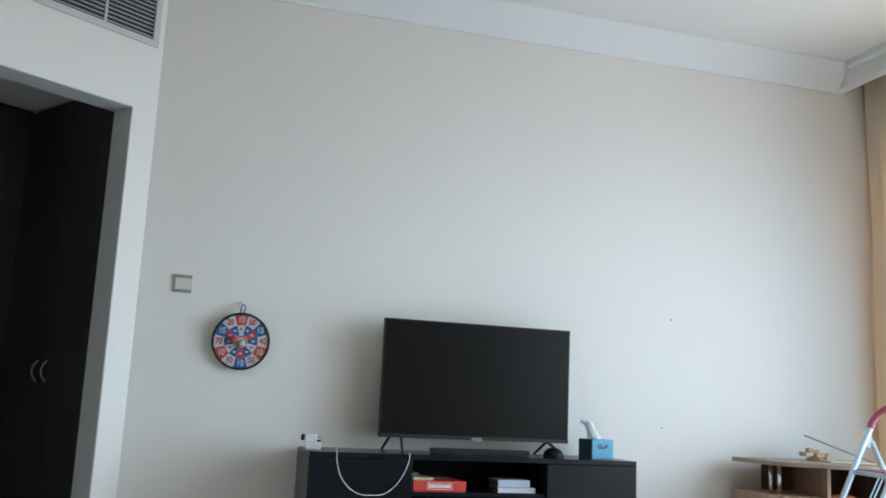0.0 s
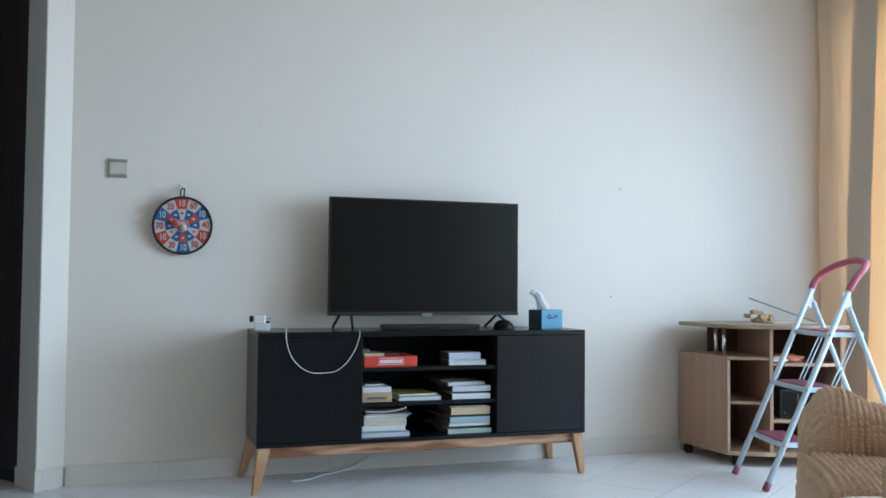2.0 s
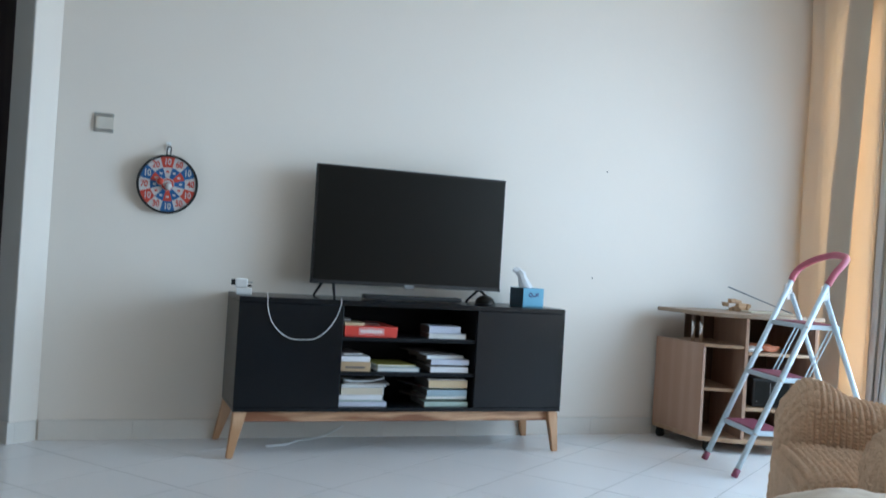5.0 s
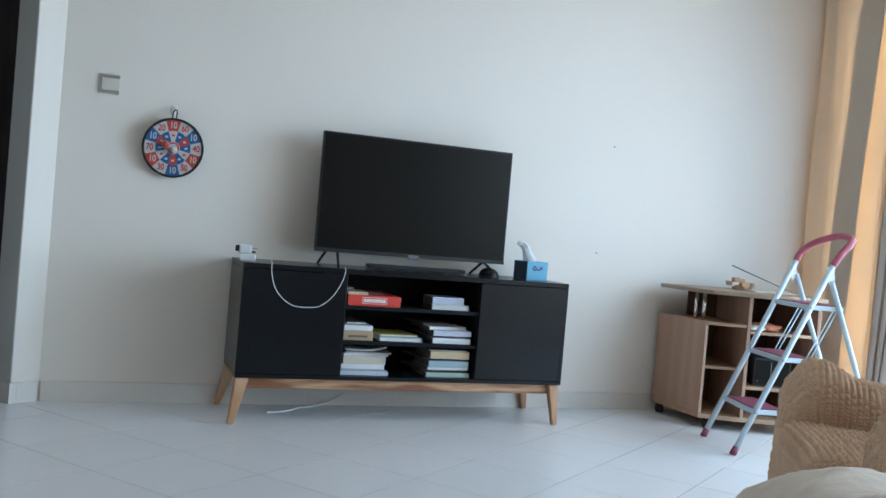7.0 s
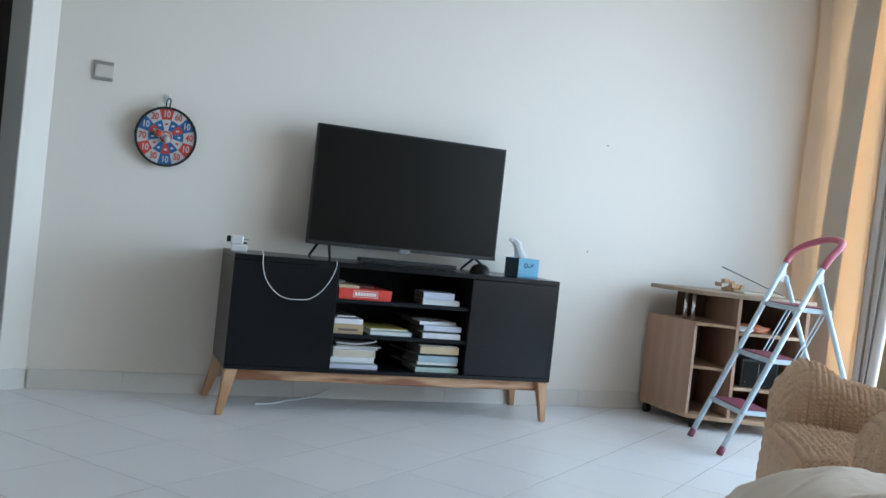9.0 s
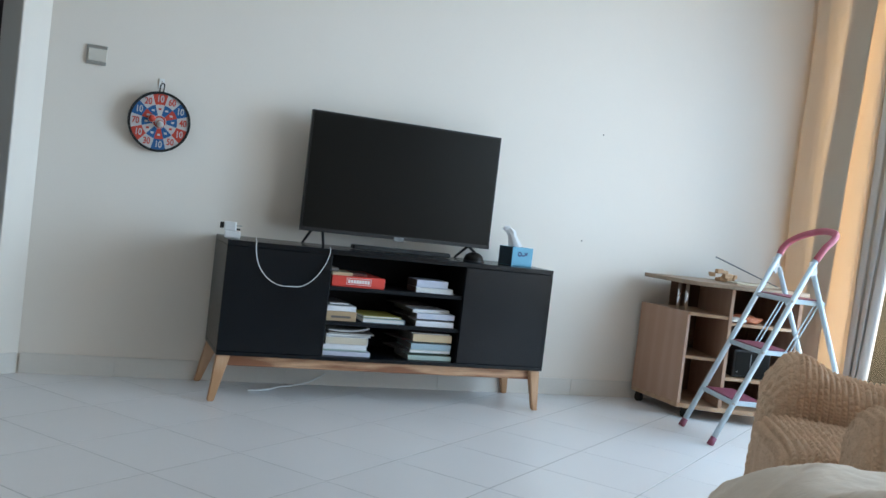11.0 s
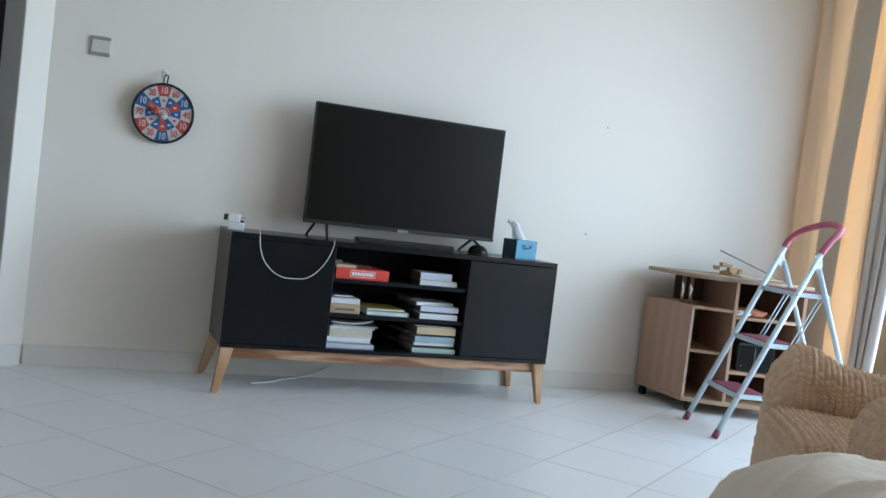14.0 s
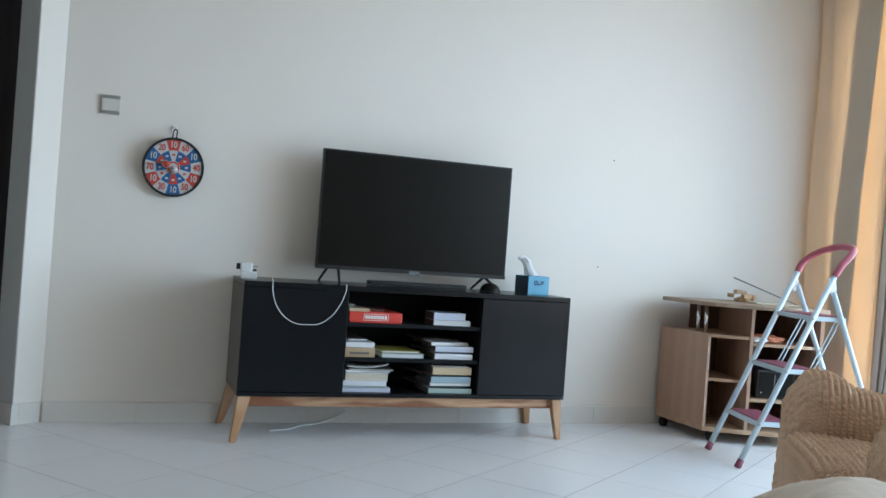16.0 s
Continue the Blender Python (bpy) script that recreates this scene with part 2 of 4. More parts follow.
def prism(outline, z0, z1, r=0.0):
    """A slab with the given outline in plan."""
    bm = bmesh.new()
    low = [bm.verts.new((x, y, z0)) for x, y in outline]
    top = [bm.verts.new((x, y, z1)) for x, y in outline]
    bm.faces.new(low[::-1]), bm.faces.new(top)
    k = len(outline)
    for i in range(k):
        bm.faces.new((low[i], low[(i + 1) % k], top[(i + 1) % k], top[i]))
    bmesh.ops.recalc_face_normals(bm, faces=bm.faces[:])
    if r:
        bmesh.ops.bevel(bm, geom=[e for e in bm.edges if abs(e.verts[0].co.z - e.verts[1].co.z) < 1e-6], offset=r, segments=2, affect="EDGES", profile=0.5)
    return bm


def rod(a, b, r0, r1=None, n=16, bm=None, flat=1.0, caps=True):
    """A round bar from a to b; flat squashes it to an oval."""
    a, b = Vector(a), Vector(b)
    one = bmesh.new()
    bmesh.ops.create_cone(one, cap_ends=caps, segments=n, radius1=r0, radius2=r0 if r1 is None else r1, depth=(b - a).length)
    turn = (b - a).to_track_quat("Z", "Y").to_matrix().to_4x4()
    bmesh.ops.transform(one, verts=one.verts, matrix=Matrix.Translation((a + b) / 2) @ turn @ Matrix.Diagonal((1, flat, 1, 1)))
    return one if bm is None else join(bm, one)


def tube(points, r, n=10, squash=None):
    """A round tube through the points, smoothed between them."""
    pts = [Vector(p) for p in points]
    fine = []
    for i in range(len(pts) - 1):
        p0, p1, p2, p3 = pts[max(i - 1, 0)], pts[i], pts[i + 1], pts[min(i + 2, len(pts) - 1)]
        for k in range(8):
            t = k / 8
            fine.append(0.5 * (2 * p1 + (p2 - p0) * t + (2 * p0 - 5 * p1 + 4 * p2 - p3) * t * t + (3 * p1 - p0 - 3 * p2 + p3) * t ** 3))
    fine.append(pts[-1])
    bm = bmesh.new()
    rings = []
    side = None
    for i, p in enumerate(fine):
        d = (fine[min(i + 1, len(fine) - 1)] - fine[max(i - 1, 0)]).normalized()
        if side is None:
            side = d.orthogonal().normalized()
        side = (side - d * side.dot(d)).normalized()
        up = d.cross(side)
        rings.append([bm.verts.new(p + r * (math.cos(a) * side + math.sin(a) * up)) for a in [2 * math.pi * j / n for j in range(n)]])
    for a, b in zip(rings, rings[1:]):
        for j in range(n):
            bm.faces.new((a[j], a[(j + 1) % n], b[(j + 1) % n], b[j]))
    bm.faces.new(rings[0][::-1]), bm.faces.new(rings[-1])
    return bm


def lathe(profile, n=32):
    """Turned about z; profile of (radius, z)."""
    bm = bmesh.new()
    rings = [[bm.verts.new((r * math.cos(2 * math.pi * j / n), r * math.sin(2 * math.pi * j / n), z)) for j in range(n)] for r, z in profile]
    for a, b in zip(rings, rings[1:]):
        for j in range(n):
            bm.faces.new((a[j], a[(j + 1) % n], b[(j + 1) % n], b[j]))
    bm.faces.new(rings[0][::-1]), bm.faces.new(rings[-1])
    return bm


def soft_box(size, r, step, shift):
    """An upholstered block standing on z = 0: rounded by r, its skin moved by shift(place, normal)."""
    sx, sy, sz = size
    half = Vector((sx / 2, sy / 2, sz / 2))
    bm = bmesh.new()
    for axis in range(3):
        u, v = (axis + 1) % 3, (axis + 2) % 3
        nu, nv = max(2, int(2 * half[u] / step)), max(2, int(2 * half[v] / step))
        for sign in (-1, 1):
            grid = []
            for i in range(nu + 1):
                row = []
                for j in range(nv + 1):
                    p = Vector((0, 0, 0))
                    p[axis], p[u], p[v] = sign * half[axis], (2 * i / nu - 1) * half[u], (2 * j / nv - 1) * half[v]
                    core = Vector([max(-half[k] + r, min(half[k] - r, p[k])) for k in range(3)])
                    d = p - core
                    nrm = d.normalized() if d.length > 1e-9 else Vector((0, 0, 1))
                    q = core + nrm * r + Vector((0, 0, half.z))
                    row.append(bm.verts.new(shift(q, nrm)))
                grid.append(row)
            for i in range(nu):
                for j in range(nv):
                    bm.faces.new((grid[i][j], grid[i + 1][j], grid[i + 1][j + 1], grid[i][j + 1]))
    bmesh.ops.remove_doubles(bm, verts=bm.verts[:], dist=0.0004)
    return bm


def letters(text, size, m, mat, parent, name="number", depth=0.0006):
    cu = bpy.data.curves.new(name, "FONT")
    cu.offset = size * 0.022
    cu.body, cu.size, cu.align_x, cu.align_y, cu.extrude = text, size, "CENTER", "CENTER", depth
    tmp = new(name, cu)
    me = bpy.data.meshes.new_from_object(tmp.evaluated_get(bpy.context.evaluated_depsgraph_get()))
    bpy.data.objects.remove(tmp)
    me.materials.append(mat)
    ob = new(name, me)
    ob.parent, ob.matrix_basis = parent, m
    return ob


# ---- the room ----
YW = 0.405                      # face of the wall behind the television
XW = 3.56                       # face of the window wall
CZ = 3.10                       # ceiling
A1 = (-0.80, YW)                # where the slanting wall meets the television wall
DX, DY = Vector((-0.8202, -0.5721, 0)), Vector((-0.5721, 0.8202, 0))
SLANT = Matrix(((DX.x, DY.x, 0, A1[0]), (DX.y, DY.y, 0, A1[1]), (0, 0, 1, 0), (0, 0, 0, 1)))   # s along, n into the hall


def slab(name, bm, mat, label, category="wall"):
    return single(name, bm, mat, label, category, kind="structure")


slab("wall_north", box(-0.80, XW + 0.2, YW, YW + 0.15, 0, CZ + 0.2, 0), PAINT, "matt off-white painted plaster wall behind the television")
# slanting wall with the doorway
bm = box(0.0, 0.13, 0, 0.13, 0, CZ + 0.2, 0)
box(0.13, 1.10, 0, 0.13, 2.265, CZ + 0.2, 0, bm)
box(1.10, 2.75, 0, 0.13, 0, CZ + 0.2, 0, bm)
bmesh.ops.remove_doubles(bm, verts=bm.verts[:], dist=1e-5)
wall_w = slab("wall_west", bm, PAINT, "off-white painted slanting wall with an open doorway")
wall_w.matrix_basis = SLANT
doorway = tagged(thing("door_1", SLANT), "grey-painted doorway lining, open to a dark passage", "doorway", kind="structure")
part("jamb", box(0.110, 0.133, 0.003, 0.155, 0, 2.262, 0.002), JAMB, doorway)
part("jamb", box(1.097, 1.12, 0.003, 0.155, 0, 2.262, 0.002), JAMB, doorway)
part("head", box(0.133, 1.097, 0.003, 0.155, 2.259, 2.285, 0.002), JAMB, doorway)
slab("wall_south", box(-3.2, XW + 0.2, -7.4, -7.2, 0, CZ + 0.2, 0), PAINT, "plain off-white painted wall")
slab("wall_southwest", box(-3.25, -3.05, -7.2, -1.0, 0, CZ + 0.2, 0), PAINT, "plain off-white painted wall")
# window wall with its opening
WY0, WY1, WZ0, WZ1 = -5.07, 0.12, 0.12, 2.55
bm = box(XW, XW + 0.2, WY1, YW, 0, CZ + 0.2, 0)
box(XW, XW + 0.2, -7.2, WY0, 0, CZ + 0.2, 0, bm)
box(XW, XW + 0.2, WY0, WY1, 0, WZ0, 0, bm)
box(XW, XW + 0.2, WY0, WY1, WZ1, CZ + 0.2, 0, bm)
slab("wall_east", bm, PAINT, "off-white painted wall with a wide window")
window = tagged(thing("window_1"), "wide aluminium window with clear glass", "window", kind="structure")
bm = box(XW + 0.08, XW + 0.13, WY0, WY1, WZ0, WZ0 + 0.06, 0.004)
box(XW + 0.08, XW + 0.13, WY0, WY1, WZ1 - 0.06, WZ1, 0.004, bm)
for y in (WY0, WY0 + 1.02, WY0 + 2.04, WY0 + 3.06, WY0 + 4.08, WY1 - 0.06):
    box(XW + 0.08, XW + 0.13, y, y + 0.06, WZ0 + 0.06, WZ1 - 0.06, 0.004, bm)
part("window_frame", bm, ALU, window)
for y in (WY0 + 0.06, WY0 + 1.08, WY0 + 2.10, WY0 + 3.12, WY0 + 4.14):
    pane = part("pane", box(XW + 0.10, XW + 0.106, y, min(y + 0.96, WY1 - 0.06), WZ0 + 0.06, WZ1 - 0.06, 0), PANE, window)
    pane.visible_shadow = False
part("window_sill", box(XW - 0.03, XW + 0.08, WY0 - 0.03, WY1, WZ0 - 0.03, WZ0, 0.004), ALU, window)

slab("ceiling", box(-3.2, 3.17, -7.2, YW, CZ, CZ + 0.1, 0), CEIL, "white painted flat ceiling", "ceiling")
slab("curtain_pocket_ceiling", box(3.17, XW, -7.2, YW, CZ + 0.06, CZ + 0.16, 0), CEIL, "white painted recess above the curtains", "ceiling")


def cornice(length):
    """A plaster cornice along x, its back on y = 0 and its foot at z = 0."""
    shape = [(0, 0), (-0.012, 0), (-0.018, 0.012), (-0.030, 0.026), (-0.045, 0.045), (-0.066, 0.070), (-0.090, 0.098), (-0.112, 0.120), (-0.128, 0.138), (-0.138, 0.148), (-0.138, 0.16), (0, 0.16)]
    bm = bmesh.new()
    a = [bm.verts.new((0, y, z)) for y, z in shape]
    b = [bm.verts.new((length, y, z)) for y, z in shape]
    k = len(shape)
    bm.faces.new(a[::-1]), bm.faces.new(b)
    for i in range(k):
        bm.faces.new((a[i], a[(i + 1) % k], b[(i + 1) % k], b[i]))
    return bm


ob = single("cornice_north", cornice(4.02), PLASTER, "white moulded plaster cornice under the ceiling", "cornice", kind="structure")
ob.matrix_basis = pose(-0.80, YW - 0.001, 2.942)
bm = box(3.17, 3.235, -7.2, YW - 0.002, 2.958, CZ + 0.1, 0.006)
box(3.13, 3.175, -7.2, YW - 0.14, 3.06, CZ + 0.02, 0.008, bm)
single("cornice_east", bm, PLASTER, "white plaster pelmet in front of the curtains", "cornice", kind="structure")

# skirting of cut floor tiles
sk = tagged(thing("baseboard_north"), "pale grey tile skirting along the wall", "skirting", kind="structure")
x = -0.792
while x < XW:
    part("tile", box(x, min(x + 0.3996, XW), YW - 0.010, YW - 0.001, 0.0, 0.092, 0.0015), SKIRT, sk)
    x += 0.4
sk = tagged(thing("baseboard_west", SLANT), "pale grey tile skirting beside the doorway", "skirting", kind="structure")
part("tile", box(0.012, 0.108, -0.010, -0.001, 0.0, 0.092, 0.0015), SKIRT, sk)
part("tile", box(0.108, 0.142, -0.010, 0.157, 0.0, 0.092, 0.0015), SKIRT, sk)
part("tile", box(1.13, 2.7, -0.010, -0.001, 0.0, 0.092, 0.0015), SKIRT, sk)

# the dark passage behind the doorway
HC = 2.42
ob = slab("passage_ceiling", box(-0.6, 2.4, 0.13, 1.62, HC, HC + 0.1, 0), CEIL, "grey-white ceiling of the passage", "ceiling")
ob.matrix_basis = SLANT
ob = slab("passage_wall_end", box(2.0, 2.1, 0.13, 1.6, 0, HC, 0), PAINT, "plain painted wall of the passage")
ob.matrix_basis = SLANT
ob = slab("passage_wall_back", box(-0.6, 2.1, 1.56, 1.64, 0, HC, 0), PAINT, "plain painted wall of the passage")
ob.matrix_basis = SLANT


def wardrobe(m, splits, height, depth, label):
    """Built-in wardrobe: its doors face -y, x runs along the front."""
    w = thing("wardrobe", m, label, "wardrobe")
    x0, x1 = splits[0], splits[-1]
    part("body", box(x0, x1, 0.022, depth, 0, height, 0.002), DARKWOOD, w)
    for i, (a, b) in enumerate(zip(splits, splits[1:])):
        d = part("door", box(a + 0.002, b - 0.002, 0, 0.02, 0.06, height - 0.02, 0.002), DARKWOOD, w)
        hx = b - 0.045 if i % 2 == 0 else a + 0.045
        pts = [(hx, -0.028 * math.sin(math.pi * j / 10) ** 0.8, 0.953 + 0.0102 * j) for j in range(11)]
        part("handle", tube(pts, 0.0045, 8), STEEL, d, "curved steel bar handle", smooth=True)
    return w


# one front faces along the doorway, one closes the end of the passage
wardrobe(SLANT @ pose(0.115, 0.0, 0, 0, 0, 90), [0.16, 0.585, 1.01], HC - 0.004, 0.5, "tall built-in dark brown wooden wardrobe")
wardrobe(SLANT @ pose(0.0, 1.005, 0), [0.10, 0.62, 1.12, 1.62], HC - 0.004, 0.5, "tall built-in dark brown wooden wardrobe")

# air grille over the doorway
gr = thing("air_grille", SLANT, "white louvred air-conditioning grille in the wall over the doorway", "air grille")
part("backing", box(0.06, 0.80, -0.004, -0.001, 2.605, 2.86, 0), DUCT, gr)
bm = box(0.035, 0.80, -0.014, -0.0045, 2.585, 2.618, 0.002)
box(0.035, 0.80, -0.014, -0.0045, 2.86, 2.893, 0.002, bm)
box(0.035, 0.068, -0.014, -0.0045, 2.618, 2.86, 0.002, bm)
box(0.775, 0.80, -0.014, -0.0045, 2.618, 2.86, 0.002, bm)
box(0.318, 0.330, -0.013, -0.0045, 2.618, 2.86, 0.001, bm)
part("frame", bm, GRILLE, gr)
for a, b in ((0.069, 0.317), (0.331, 0.774)):
    for k in range(11):
        z = 2.63 + k * 0.0215
        part("slat", box(a, b, -0.0075, 0.0055, -0.0012, 0.0012, 0, m=pose(0, -0.006, z, 38)), GRILLE, gr)

# small marks on the wall
for x, z in ((2.026, 1.458), (1.971, 0.863)):
    single("nail_hole", lathe([(0.0005, 0), (0.004, 0.0006), (0.0035, 0.0012), (0.0005, 0.0014)], 10), RUBBER, "tiny dark nail mark in the wall", "nail hole").matrix_basis = pose(x, YW, z, 90)


# ---- curtains ----
def hanging(name, y0, y1, x, z0, z1, folds, depth, mat, label, seed, flare=0.0):
    """A curtain along y with deep uneven pleats and a gathered head."""
    rnd = random.Random(seed)
    n, rows = folds * 22, 40
    phase = [rnd.uniform(-0.5, 0.5) for _ in range(folds + 1)]
    amp = [rnd.uniform(0.7, 1.2) for _ in range(folds + 1)]
    bm = bmesh.new()
    grid = []
    for k in range(rows + 1):
        v = k / rows
        z = z1 + (z0 - z1) * v
        row = []
        for i in range(n + 1):
            u = i / n * folds
            j = min(int(u), folds - 1)
            f = u - j
            ph = phase[j] * (1 - f) + phase[j + 1] * f
            am = amp[j] * (1 - f) + amp[j + 1] * f
            w = math.sin(2 * math.pi * (u + 0.35 * ph * (0.4 + v)))
            w = math.copysign(abs(w) ** 0.75, w)
            grow = 0.75 + 0.35 * v
            y = y0 + (y1 - y0) * (i / n) + 0.032 * min(1.3, abs(y1 - y0) / folds / 0.19) * math.sin(4 * math.pi * u + ph * 1.5) + flare * v * v * (i / n)
            xx = x + depth * am * grow * w + 0.006 * noise.noise(Vector((y * 9, z * 1.7, seed)))
            row.append(bm.verts.new((xx, y, z)))
        grid.append(row)
    for a, b in zip(grid, grid[1:]):
        for i in range(n):
            bm.faces.new((a[i], a[i + 1], b[i + 1], b[i]))
    c = thing(name, None, label, "curtain")
    panel = part("panel", bm, mat, c, smooth=True)
    sol = panel.modifiers.new("thick", "SOLIDIFY")
    sol.thickness = 0.0015
    part("rail", box(x - 0.012, x + 0.012, y0, y1, z1, z1 + 0.02, 0.002), ALU, c)
    return c


def folded(name, z0, z1, plan, mat, label):
    """A curtain in sharp deep folds; plan gives, at two heights, the fold lines from the wall outwards."""
    (za, low), (zb, high) = plan
    rows, per = 60, 14
    bm = bmesh.new()
    grid = []
    for k in range(rows + 1):
        z = z0 + (z1 - z0) * k / rows
        f = (z - za) / (zb - za)
        f = max(-0.2, min(1.25, f))
        line = [Vector((a[0] + (b[0] - a[0]) * f, a[1] + (b[1] - a[1]) * f, z)) for a, b in zip(low, high)]
        fine = [p + (q - p) * (i / per) for p, q in zip(line, line[1:]) for i in range(per)] + [line[-1]]
        for _ in range(3):
            fine = [fine[0]] + [(p + 2 * q + r) / 4 for p, q, r in zip(fine, fine[1:], fine[2:])] + [fine[-1]]
        row = []
        for i, p in enumerate(fine):
            sway = Vector((noise.noise(Vector((i * 0.11, z * 1.3, 3.0))), noise.noise(Vector((i * 0.09, z * 1.1, 8.0))), 0)) * 0.010
            sway *= min(1.0, i / per)
            row.append(bm.verts.new(p + sway + Vector((0.003 * noise.noise(Vector((i * 0.4, z * 4, 1.0))), 0, 0))))
        grid.append(row)
    for a, b in zip(grid, grid[1:]):
        for i in range(len(a) - 1):
            bm.faces.new((a[i], a[i + 1], b[i + 1], b[i]))
    c = thing(name, None, label, "curtain")
    panel = part("panel", bm, mat, c, smooth=True)
    panel.modifiers.new("thick", "SOLIDIFY").thickness = 0.0015
    part("rail", box(3.372, 3.396, -0.30, 0.38, z1, z1 + 0.02, 0.002), ALU, c)
    return c


folded("curtain", 0.03, 3.138, (
    (0.8, [(3.45, 0.402), (3.35, 0.352), (3.385, 0.194), (3.34, -0.045), (3.383, 0.190), (3.41, -0.118), (3.44, -0.130)]),
    (2.5, [(3.45, 0.402), (3.35, 0.362), (3.385, 0.285), (3.34, -0.133), (3.383, 0.093), (3.41, -0.163), (3.44, -0.175)]),
), CURTAIN, "peach-coloured curtain hanging in deep folds by the window")
hanging("sheer_curtain", -0.13, -0.42, 3.43, 0.02, 3.138, 3, 0.030, SHEER, "grey translucent sheer curtain drawn aside at the window", 9, 0.17)


# ---- the television cabinet ----
cab = thing("tv_cabinet", None, "black laminate television cabinet on splayed pine legs", "cabinet")
D = 0.392
part("top", box(0, 1.6, 0, D, 0.680, 0.703, 0.002), BLACK, cab)
part("bottom", box(0, 1.6, 0, D, 0.197, 0.215, 0.002), BLACK, cab)
part("side_panel", box(0, 0.018, 0.0065, D, 0.2155, 0.6795, 0.0015), BLACK, cab)
part("side_panel", box(1.582, 1.6, 0.0, D, 0.2155, 0.6795, 0.0015), BLACK, cab)
part("back_panel", box(0.0185, 1.5815, D - 0.008, D - 0.001, 0.2155, 0.6795, 0), BLACKIN, cab)
for x in (0.456, 1.130):
    part("divider", box(x, x + 0.017, 0.006, D - 0.009, 0.2155, 0.6795, 0.001), BLACKIN, cab)
for z in (0.520, 0.360):
    part("shelf", box(0.4735, 1.1295, 0.012, D - 0.009, z, z + 0.017, 0.001), BLACKIN, cab)
for a, b in ((0.001, 0.470), (1.1325, 1.5805)):
    part("door", box(a, b, -0.001, 0.0055, 0.2175, 0.6775, 0.0015), BLACK, cab, "flat handleless black door")
rail = part("rail", box(0.05, 1.55, 0.03, 0.052, 0.148, 0.1965, 0.003), PINE, cab, "pine rail with visible knots")
part("rail", box(0.05, 1.55, D - 0.052, D - 0.03, 0.148, 0.1965, 0.003), PINE, cab)
for x in (0.035, 1.535):
    part("side_rail", box(x, x + 0.028, 0.053, D - 0.053, 0.152, 0.1965, 0.003), PINE, cab)


def leg(x0, x1, y0, y1, bx, by):
    """A tapered pine leg that splays towards bx, by at the floor."""
    bm = bmesh.new()
    bmesh.ops.create_cube(bm, size=1)
    for v in bm.verts:
        top = v.co.z > 0
        cx, cy = ((x0 + x1) / 2, (y0 + y1) / 2) if top else (bx, by)
        hx, hy = ((x1 - x0) / 2, (y1 - y0) / 2) if top else (0.014, 0.014)
        v.co = Vector((cx + hx * (1 if v.co.x > 0 else -1), cy + hy * (1 if v.co.y > 0 else -1), 0.197 if top else 0.0))
    bmesh.ops.bevel(bm, geom=bm.edges[:], offset=0.004, segments=2, affect="EDGES")
    return bm


for x0, x1, bx in ((0.004, 0.064, -0.008), (1.536, 1.590, 1.582)):
    part("leg", leg(x0, x1, 0.004, 0.044, bx, -0.022 if bx < 0 else 0.004), PINE_UP, cab, "tapered splayed pine leg")
    part("leg", leg(x0, x1, D - 0.044, D - 0.004, bx - (0.012 if bx < 0 else -0.012), D - 0.006), PINE_UP, cab, "tapered splayed pine leg")

# ---- the television ----
tv = thing("television", pose(0.853, 0.246, 0.703), "black flat-screen television standing on the cabinet", "television")
W2, TZ0, TZ1 = 0.4915, 0.064, 0.636
bm = box(-W2, W2, 0.0, 0.028, TZ0, TZ1, 0.003)
box(-0.40, 0.40, 0.028, 0.065, TZ0 + 0.03, TZ0 + 0.34, 0.012, bm)
part("housing", bm, BEZEL, tv)
part("screen", box(-W2 + 0.008, W2 - 0.008, -0.0015, 0.004, TZ0 + 0.019, TZ1 - 0.008, 0), SCREEN, tv, "dark switched-off screen")
part("bezel", box(-W2, W2, -0.004, -0.0005, TZ0, TZ0 + 0.015, 0.001), BEZEL, tv)
part("badge", box(-0.026, 0.026, -0.009, -0.0045, TZ0 - 0.008, TZ0 + 0.012, 0.001), GREY, tv, "small grey badge under the screen")
for top, end, yy in ((-0.433, -0.450, 0.10), (-0.378, -0.390, -0.075), (0.385, 0.436, -0.075), (0.380, 0.350, 0.10)):
    part("foot", rod((top, 0.014, TZ0 + 0.004), (end, yy, 0.004), 0.007, 0.006, 12), BEZEL, tv, "slim splayed foot")

sb = thing("soundbar", pose(0.86, 0.20, 0.703), "slim black soundbar on the cabinet under the television", "soundbar")
part("body", box(-0.25, 0.25, -0.03, 0.03, 0.003, 0.024, 0.006), BEZEL, sb)
part("front_grille", box(-0.235, 0.235, -0.0325, -0.029, 0.006, 0.021, 0.001), RUBBER, sb)

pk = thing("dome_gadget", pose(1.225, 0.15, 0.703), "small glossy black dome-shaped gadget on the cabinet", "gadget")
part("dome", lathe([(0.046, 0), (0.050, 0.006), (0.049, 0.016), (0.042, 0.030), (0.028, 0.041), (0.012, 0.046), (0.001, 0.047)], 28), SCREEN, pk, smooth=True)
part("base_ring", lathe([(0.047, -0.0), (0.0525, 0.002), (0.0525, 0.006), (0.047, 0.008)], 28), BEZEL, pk)

